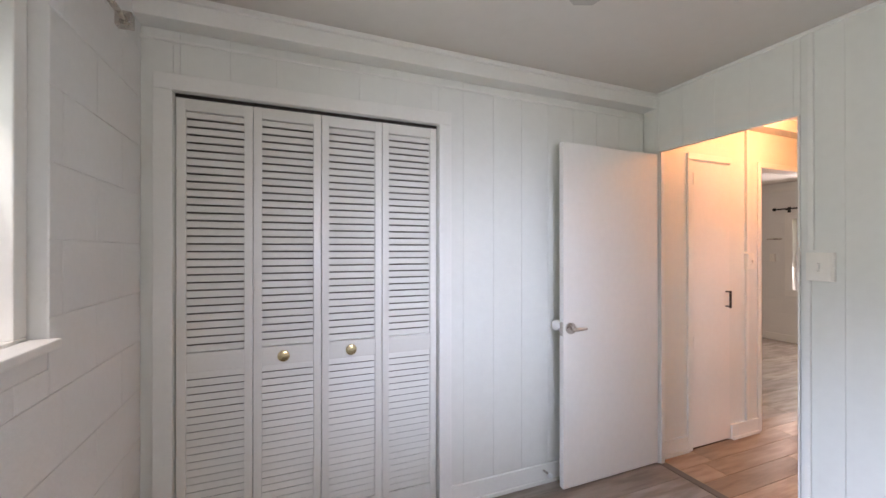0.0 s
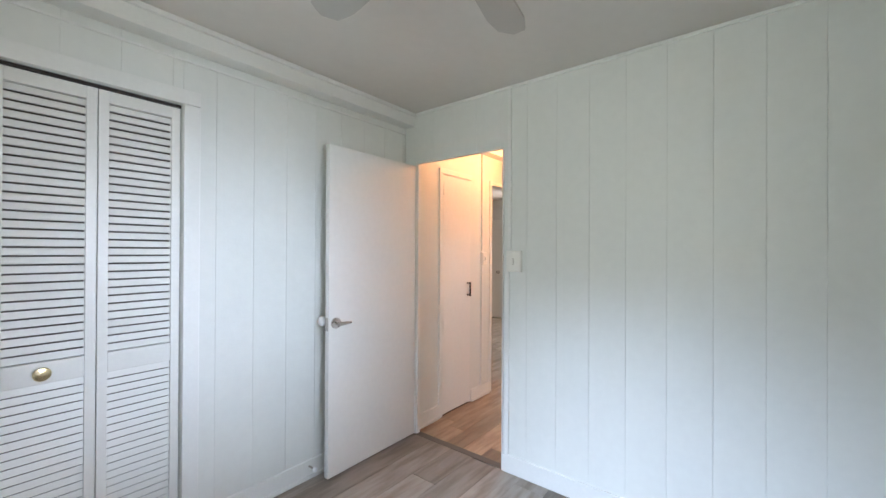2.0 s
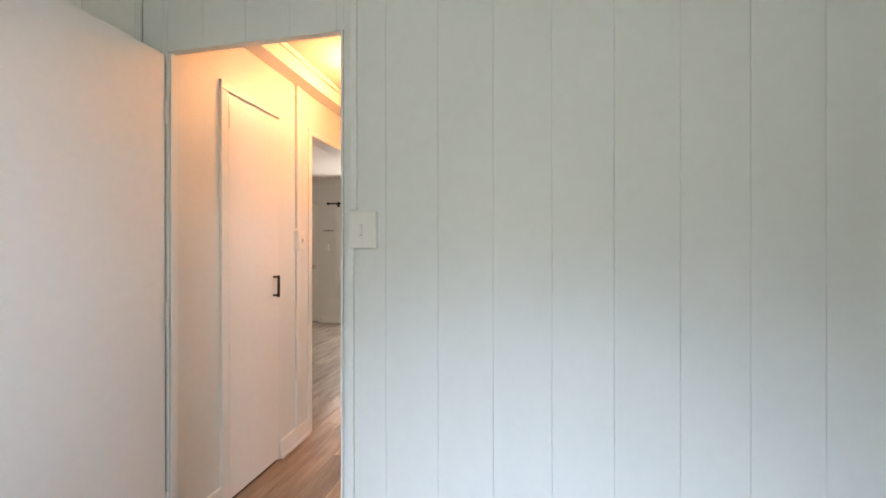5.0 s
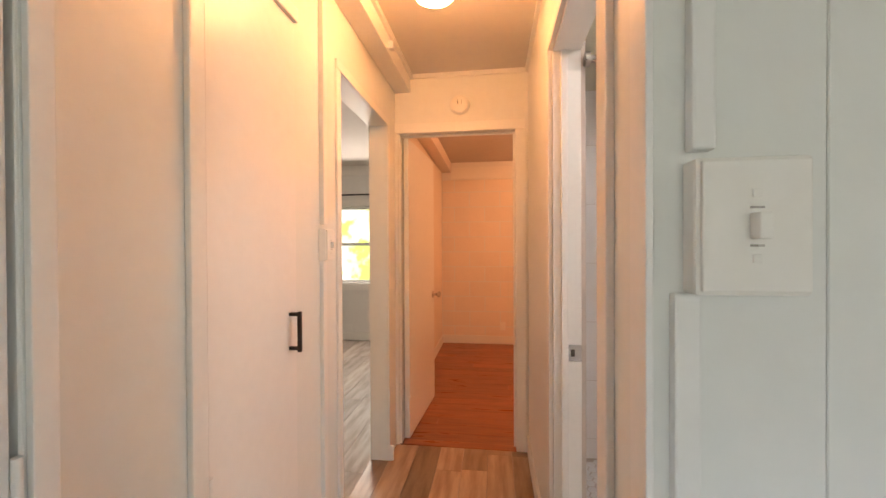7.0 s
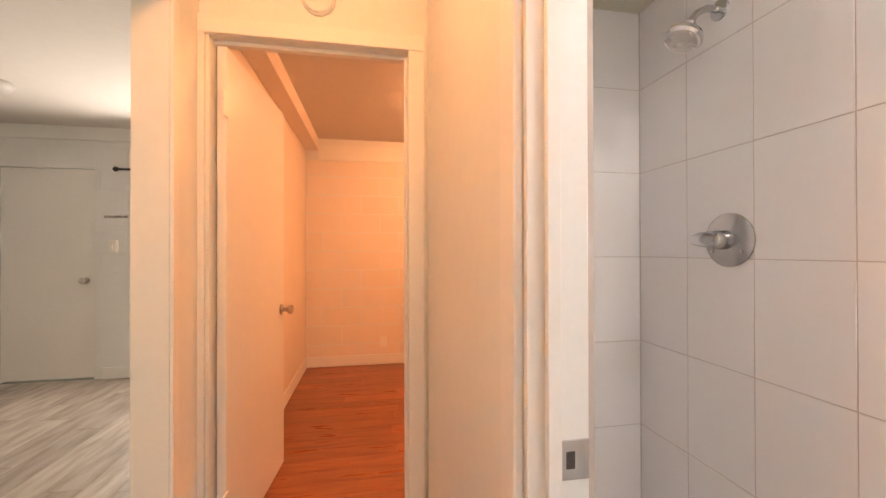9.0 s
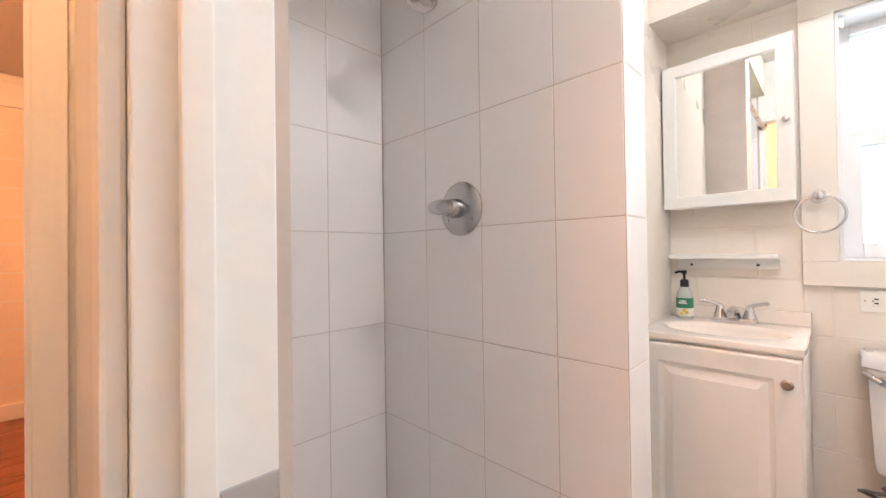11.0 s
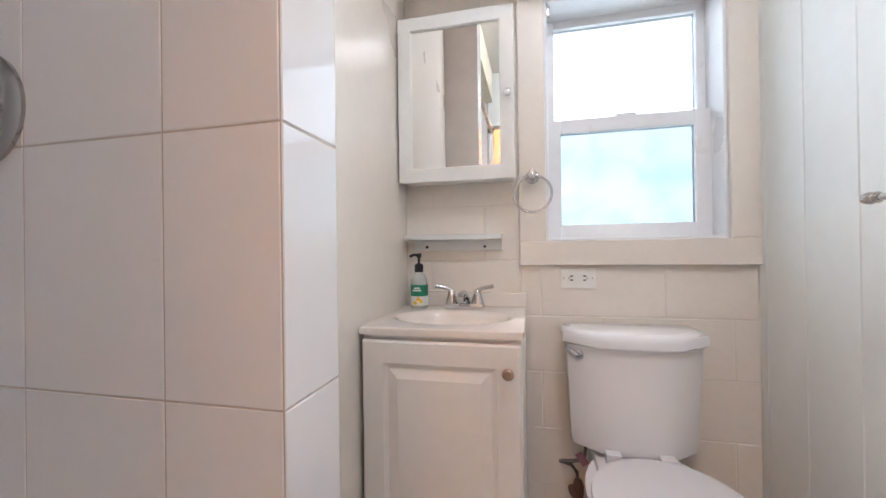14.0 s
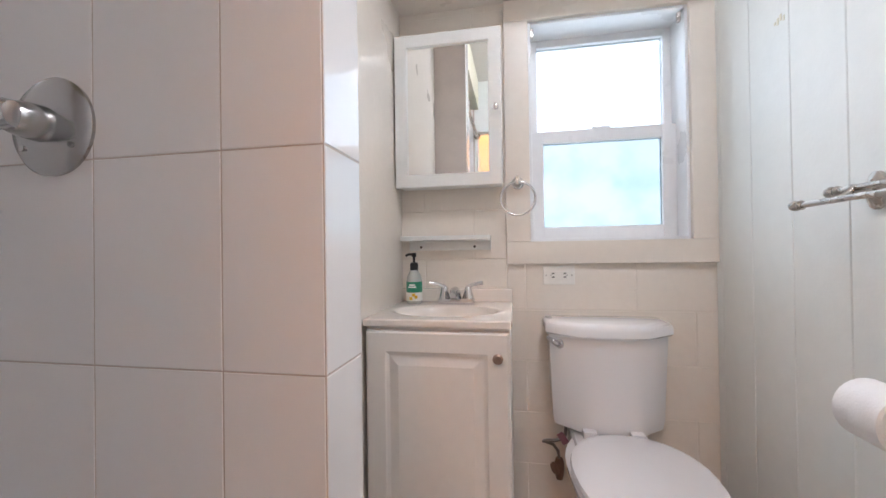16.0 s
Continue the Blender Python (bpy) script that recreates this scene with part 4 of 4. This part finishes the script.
part("tank_lid", loft(bmesh.new(), [tank_ring(0.203, -0.004, 0.190, 0.074, 0.746), tank_ring(0.2105, -0.006, 0.199, 0.076, 0.754), tank_ring(0.2105, -0.006, 0.199, 0.076, 0.774), tank_ring(0.207, -0.004, 0.195, 0.075, 0.785), tank_ring(0.197, 0.002, 0.185, 0.073, 0.792), tank_ring(0.180, 0.012, 0.168, 0.070, 0.795)]), PORC, toi, smooth=True)
fl = part("flush_lever", lathe(bmesh.new(), [(0.017, 0), (0.016, 0.008), (0.009, 0.012), (0.009, 0.02)], (0.161, 0.134, 0.716), (0.62, 0.78, 0)), CHROME, toi, "chrome flush lever", True)
part("lever_arm", tube(bmesh.new(), [(0.172, 0.150, 0.716), (0.184, 0.149, 0.724), (0.198, 0.140, 0.733), (0.205, 0.133, 0.736)], [0.009, 0.009, 0.008, 0.006]), CHROME, fl, smooth=True)
part("bowl", loft(bmesh.new(), [egg(-0.015, 0.10, 0.56, 0.11, 0.0), egg(-0.015, 0.09, 0.57, 0.105, 0.04), egg(-0.015, 0.10, 0.56, 0.10, 0.16), egg(-0.015, 0.08, 0.62, 0.135, 0.27), egg(-0.015, 0.05, 0.68, 0.178, 0.36), egg(-0.015, 0.05, 0.69, 0.183, 0.388)]), PORC, toi, smooth=True)
part("neck", B(-0.125, 0.125, 0.0, 0.24, 0.30, 0.4075, 0.02), PORC, toi, smooth=True)
part("seat", loft(bmesh.new(), [egg(-0.024, 0.19, 0.695, 0.184, 0.390), egg(-0.024, 0.187, 0.70, 0.188, 0.396), egg(-0.024, 0.19, 0.697, 0.185, 0.408)]), SEATM, toi, smooth=True)
part("seat_lid", loft(bmesh.new(), [egg(-0.024, 0.18, 0.698, 0.185, 0.411), egg(-0.024, 0.177, 0.702, 0.189, 0.417), egg(-0.024, 0.18, 0.699, 0.186, 0.428), egg(-0.024, 0.20, 0.67, 0.165, 0.435)]), SEATM, toi, smooth=True)
for xx in (-0.075, 0.075):
    part("seat_hinge", B(xx - 0.022, xx + 0.022, 0.165, 0.20, 0.41, 0.438, 0.005), SEATM, toi)

sup = thing("water_supply", "rusty shutoff valve with bent grey pipe and tag", "valve", (0.605, BS + 0.002, 0.235))
part("pipe", cyl(bmesh.new(), (0, 0, -0.01), (0, 0.045, -0.01), 0.010), RUST, sup)
part("valve_body", lathe(bmesh.new(), [(0.012, -0.045), (0.015, -0.03), (0.018, -0.01), (0.018, 0.015), (0.012, 0.032)], (0, 0.055, 0)), RUST, sup, "corroded valve body", True)
part("valve_handle", lathe(bmesh.new(), [(0.022, 0), (0.024, 0.006), (0.020, 0.012), (0.008, 0.014)], (0.012, 0.060, -0.004), (1, 0.4, 0), sx=1.2, sy=0.8), RUST, sup, smooth=True)
part("hose", tube(bmesh.new(), [(0, 0.055, 0.028), (0.004, 0.058, 0.060), (0.022, 0.064, 0.086), (0.046, 0.070, 0.096), (0.058, 0.075, 0.100), (0.050, 0.080, 0.106), (0.020, 0.084, 0.109), (-0.006, 0.086, 0.117), (-0.019, 0.086, 0.134), (-0.022, 0.084, 0.155), (-0.022, 0.080, 0.175)], 0.0058), HOSE, sup, smooth=True)
tg = B(-0.012, 0.012, -0.001, 0.001, -0.022, 0.022)
bmesh.ops.rotate(tg, verts=tg.verts, cent=(0, 0, 0), matrix=Matrix.Rotation(radians(35), 3, "Y"))
bmesh.ops.translate(tg, verts=tg.verts, vec=(-0.010, 0.094, 0.124))
part("tag", tg, TAG, sup, "small purple paper tag")

tb = thing("towel_bar", "double nickel towel bar on the panelled wall", "towel bar", (BW, -1.735, 1.15))
for yy in (-0.33, 0.22):
    mt = part("mount", lathe(bmesh.new(), [(0.03, 0), (0.03, 0.008), (0.02, 0.014), (0.012, 0.02), (0.011, 0.05)], (0, yy, 0.006), (1, 0, 0), sx=0.8, sy=1.3), NICKEL, tb, smooth=True)
    part("arm", tube(bmesh.new(), [(0.045, yy, 0.010), (0.062, yy, -0.006), (0.085, yy, -0.012)], 0.007), NICKEL, mt, smooth=True)
for xx, z, a in ((0.042, 0.012, -0.37), (0.085, -0.012, -0.41)):
    br = part("bar", cyl(bmesh.new(), (xx, a, z), (xx, 0.26, z), 0.0065), NICKEL, tb, smooth=True)
    part("finial", lathe(bmesh.new(), [(0.0075, 0), (0.011, 0.006), (0.008, 0.014), (0.012, 0.022), (0.010, 0.034), (0.004, 0.038)], (xx, a + 0.004, z), (0, -1, 0)), NICKEL, br, smooth=True)

tp = thing("toilet_paper", "white toilet paper roll on a wall holder", "toilet paper", (BW + 0.072, -1.965, 0.738))
part("roll", lathe(bmesh.new(), [(0.020, -0.05), (0.052, -0.05), (0.056, -0.046), (0.056, 0.046), (0.052, 0.05), (0.020, 0.05)], (0, 0, 0), (0, 1, 0)), CLOTHW, tp, smooth=True)
part("holder", tube(cyl(bmesh.new(), (-0.075, 0.085, 0.02), (-0.067, 0.085, 0.02), 0.025), [(-0.07, 0.085, 0.02), (-0.01, 0.085, 0.012), (0, 0.08, 0), (0, 0.0, 0), (0, -0.06, 0)], 0.008), NICKEL, tp, smooth=True)

# shower fittings
VX, VY = 1.515, -1.665
val = thing("shower_valve", "brushed chrome shower valve with round plate", "shower valve", (VX, VY, 1.262))
part("escutcheon", lathe(bmesh.new(), [(0.082, 0), (0.083, 0.006), (0.076, 0.012), (0.055, 0.014), (0.035, 0.02)], (0, 0, 0), (0, 1, 0), 48), NICKELC := mat("satin_chrome", (0.46, 0.45, 0.44), 0.2, 1.0, vary=0.03, scale=20), val, smooth=True)
part("sleeve", lathe(bmesh.new(), [(0.030, 0.014), (0.028, 0.05), (0.024, 0.062)], (0, 0, 0), (0, 1, 0)), NICKELC, val, smooth=True)
part("lever", tube(bmesh.new(), [(-0.018, 0.066, 0.0), (0.005, 0.072, 0.001), (0.032, 0.078, 0.002), (0.052, 0.080, 0.002)], [0.020, 0.025, 0.022, 0.015]), CHROME, val, smooth=True)
for s in (-1, 1):
    part("screw", cyl(bmesh.new(), (s * 0.05, 0.012, -0.035), (s * 0.05, 0.016, -0.035), 0.005, seg=10), CHROME, val)
sh = thing("shower_sprayer", "chrome shower head on a short bent arm", "shower head", (1.545, VY, 1.985))
part("flange", lathe(bmesh.new(), [(0.032, 0), (0.030, 0.006), (0.014, 0.012)], (0, 0, 0), (0, 1, 0)), CHROME, sh, smooth=True)
part("arm", tube(bmesh.new(), [(0, 0, 0), (0, 0.05, 0.0), (0, 0.085, -0.02), (0, 0.11, -0.05)], 0.011), CHROME, sh, smooth=True)
hd = part("head", lathe(bmesh.new(), [(0.013, 0), (0.018, 0.012), (0.013, 0.02), (0.03, 0.034), (0.052, 0.052), (0.056, 0.068), (0.050, 0.076)], (0, 0.105, -0.045), (0, 0.45, -0.9)), CHROME, sh, smooth=True)
part("spray_face", lathe(bmesh.new(), [(0.047, 0.0755), (0.044, 0.079), (0.01, 0.08)], (0, 0.105, -0.045), (0, 0.45, -0.9)), NICKEL, hd, smooth=True)
bl = thing("bathroom_ceiling_light", "lit opal dome ceiling light in the bathroom", "lamp", (0.52, -1.62, H))
part("dome", lathe(bmesh.new(), [(0.13, 0), (0.13, -0.02), (0.12, -0.05), (0.08, -0.08), (0.02, -0.09)], (0, 0, 0)), LAMPB, bl, smooth=True)
rodS = thing("shower_rod", "white metal shower curtain rod", "curtain rod", (1.045, BN - 0.012, 1.98))
part("rod", cyl(bmesh.new(), (0, 0, 0), (0, -0.738, 0), 0.0125), NICKEL, rodS, smooth=True)
for yy in (-0.008, -0.73):
    part("flange", cyl(bmesh.new(), (0, yy - 0.008, 0), (0, yy + 0.008, 0), 0.026), NICKEL, rodS)
hk = thing("wall_stain", "small scuff marks on the panelled wall", "stain", (BW + 0.001, -2.37, 1.66), kind=S)
for k in range(4):
    part("scuff", B(0, 0.0015, k * 0.012, k * 0.012 + 0.007, -0.006 * (k % 2), 0.008 + 0.005 * (k % 3), 0.0005), OLIVE, hk)

# ---------------- pieces of floors and walls ----------------


def planks(parent, x0, x1, y0, y1, along, width, length, material, seed, top=0.0):
    rng = random.Random(seed)
    a0, a1, b0, b1 = (x0, x1, y0, y1) if along == "x" else (y0, y1, x0, x1)
    b = b0
    while b < b1 - 0.01:
        w = min(width, b1 - b)
        a = a0 - rng.uniform(0, length * 0.9)
        while a < a1 - 0.005:
            p, q = max(a, a0), min(a + length, a1)
            a += length
            if q - p < 0.02:
                continue
            g = 0.0012
            size = (q - p - g, w - g, 0.012) if along == "x" else (w - g, q - p - g, 0.012)
            place = ((p + q) / 2, b + w / 2, top - 0.006) if along == "x" else (b + w / 2, (p + q) / 2, top - 0.006)
            piece("plank", size, place, material, parent, 0.0015, "+z")
        b += width


planks(fl_bed, BX0, 0.0, BY0, 0.12, "x", 0.182, 1.22, PLANK, 1)
planks(fl_hall, 0.05, HE - 0.01, HS - 0.04, HN, "x", 0.150, 0.92, PLANKW, 2)
planks(fl_liv, 1.2, FX, 0.156, 3.2, "x", 0.182, 1.22, PLANK, 5, -0.001)
planks(fl_bed2, HE + 0.06, FX, -1.9, 0.10, "y", 0.125, 1.22, REDWOOD, 7, -0.001)

ZR = (0.07, 0.185, 0.525, 0.865, 1.205, 1.545, 1.885, 2.20)
G = 0.0022
for x0, x1 in ((1.03, 1.20), (1.20, 1.44), (1.44, 1.68), (1.68, 1.919)):
    for z0, z1 in zip(ZR, ZR[1:]):
        piece("tile", (x1 - x0 - G, 0.008, z1 - z0 - G), ((x0 + x1) / 2, -1.669, (z0 + z1) / 2), TILE, shower_wall, 0.0012, "+y")
for y0, y1 in ((-1.665, -1.435), (-1.435, -1.195), (-1.195, -0.928)):
    for z0, z1 in zip(ZR, ZR[1:]):
        piece("tile", (0.008, y1 - y0 - G, z1 - z0 - G), (1.924, (y0 + y1) / 2, (z0 + z1) / 2), TILE, shower_east, 0.0012, "-x")
for x0, x1 in ((1.075, 1.20), (1.20, 1.44), (1.44, 1.68), (1.68, 1.919)):
    for z0, z1 in zip(ZR, ZR[1:]):
        piece("tile", (x1 - x0 - G, 0.008, z1 - z0 - G), ((x0 + x1) / 2, BN - 0.016, (z0 + z1) / 2), TILE, shower_north, 0.0012, "-y")
for z0, z1 in zip(ZR[:1] + ZR[1:], ZR[1:] + (2.42,)):
    piece("tile", (0.008, 0.128, z1 - z0 - G), (1.032, -1.731, (z0 + z1) / 2), TILE, shower_wall, 0.0015, "-x")


def hexagons(x0, x1, y0, y1, top, size, gap):
    """Small hexagonal floor tiles in staggered rows, each a low prism."""
    bm = bmesh.new()
    rad = (size - gap) / math.sqrt(3)
    row, yy = 0, y0 + size * 0.6
    while yy < y1 - size * 0.6:
        xx = x0 + size * (0.6 + 0.5 * (row % 2))
        while xx < x1 - size * 0.6:
            rim_ = [(xx + rad * math.sin(math.pi * q / 3), yy + rad * math.cos(math.pi * q / 3)) for q in range(6)]
            low = [bm.verts.new((px, py, top - 0.004)) for px, py in rim_]
            up = [bm.verts.new((xx + (px - xx) * 0.95, yy + (py - yy) * 0.95, top)) for px, py in rim_]
            bm.faces.new(up)
            for q in range(6):
                bm.faces.new((low[q], low[(q + 1) % 6], up[(q + 1) % 6], up[q]))
            xx += size
        yy += size * math.sqrt(3) / 2
        row += 1
    return bm


shower_pan = bpy.data.objects["shower_pan"]
part("hexagon_tiles", hexagons(1.07, 1.92, -1.662, BN - 0.02, 0.0725, 0.052, 0.005), TILE, shower_pan, "small white hexagonal floor tiles")["kind"] = "stuff"


def blocks(parent, axis, face, out, a0, a1, z0, z1, material, holes=(), length=0.405, height=0.2, joint=0.003, start=0.0, chamfer=0.003):
    """Painted concrete blocks, slightly proud of their joints, in running bond round the holes."""
    row, z = 0, z0
    while z < z1 - 0.01:
        zt = min(z + height, z1)
        a = a0 - start - (row % 2) * length / 2
        while a < a1 - 0.005:
            p, q = max(a, a0), min(a + length, a1)
            a += length
            spans = [(p, q, z, zt)]
            for h in holes:
                nxt = []
                for s in spans:
                    if s[1] <= h[0] or s[0] >= h[1] or s[3] <= h[2] or s[2] >= h[3]:
                        nxt.append(s)
                        continue
                    nxt += [(s[0], h[0], s[2], s[3])] * (s[0] < h[0]) + [(h[1], s[1], s[2], s[3])] * (s[1] > h[1])
                    m0, m1 = max(s[0], h[0]), min(s[1], h[1])
                    nxt += [(m0, m1, s[2], h[2])] * (s[2] < h[2]) + [(m0, m1, h[3], s[3])] * (s[3] > h[3])
                spans = nxt
            for p1, q1, u, v in spans:
                if q1 - p1 < 0.02 or v - u < 0.02:
                    continue
                c = face - out * 0.003
                sz, pl = ((q1 - p1 - joint, 0.008, v - u - joint), ((p1 + q1) / 2, c, (u + v) / 2)) if axis == "x" else ((0.008, q1 - p1 - joint, v - u - joint), (c, (p1 + q1) / 2, (u + v) / 2))
                piece("block", sz, pl, material, parent, chamfer, ("+" if out > 0 else "-") + ("y" if axis == "x" else "x"))
        z = zt
        row += 1


blocks(bath_window_wall, "x", BS, 1, BW, 1.22, 0.012, 2.03, BLOCKC, [(0.036, 0.788, 0.994, 2.03)], start=0.13, joint=0.0020, chamfer=0.0024)
blocks(wall_far, "y", FX, -1, -2.4, 0.10, 0.03, 2.2, BLOCKP, start=0.1, joint=0.010)
blocks(wall_far, "y", FX, -1, 0.155, 3.2, 0.03, 2.3, BLOCKW, [(0.55, 1.71, 0.71, 1.95), (2.04, 2.84, 0, 2.04)])
blocks(wall_west, "y", BX0, 1, -1.9, 0.12, 0.03, 2.41, BLOCKW, [(-1.9, -0.545, 1.10, 2.16)], start=0.2, joint=0.0014, chamfer=0.0016)
blocks(wall_south, "x", BY0, 1, BX0, 0.0, 0.03, 2.41, BLOCKW, [(-2.25, -1.05, 1.02, 2.08)], joint=0.0014, chamfer=0.0016)


def boards(parent, axis, c, out, a0, a1, z0, z1, w, material, holes=(), first=0.0, chamfer=0.0014):
    """Vertical grooved boards on a wall face."""
    a = a0 - first
    while a < a1 - 0.004:
        p, q = max(a, a0), min(a + w, a1)
        a += w
        spans = [(p, q, z0, z1)]
        for h in holes:
            nxt = []
            for s in spans:
                if s[1] <= h[0] or s[0] >= h[1]:
                    nxt.append(s)
                    continue
                nxt += [(s[0], h[0], z0, z1)] * (s[0] < h[0]) + [(h[1], s[1], z0, z1)] * (s[1] > h[1])
                nxt += [(max(s[0], h[0]), min(s[1], h[1]), h[3], z1)]
            spans = nxt
        for p1, q1, u, v in spans:
            if q1 - p1 < 0.006:
                continue
            sz, pl = ((q1 - p1 - 0.0006, 0.006, v - u), ((p1 + q1) / 2, c, (u + v) / 2)) if axis == "x" else ((0.006, q1 - p1 - 0.0006, v - u), (c, (p1 + q1) / 2, (u + v) / 2))
            piece("board", sz, pl, material, parent, chamfer, ("+" if out > 0 else "-") + ("y" if axis == "x" else "x"))


boards(wall_east, "y", 0.003, -1, BY0, 0.118, 0.0, 2.425, 0.1875, WHITE, [(-0.7585, 0.0005, 0, 2.0455)], first=0.09)
boards(wall_east, "y", 0.033, 1, BS, BN, 0.0, 2.425, 0.1775, WHITE, first=0.135, chamfer=0.0026)
closet_wall = bpy.data.objects["wall_closet"]
boards(closet_wall, "x", 0.123, -1, BX0, 0.0, 0.0, 2.33, 0.19, WHITE, [(-2.7155, -1.5065, 0, 2.0785)], first=0.05)
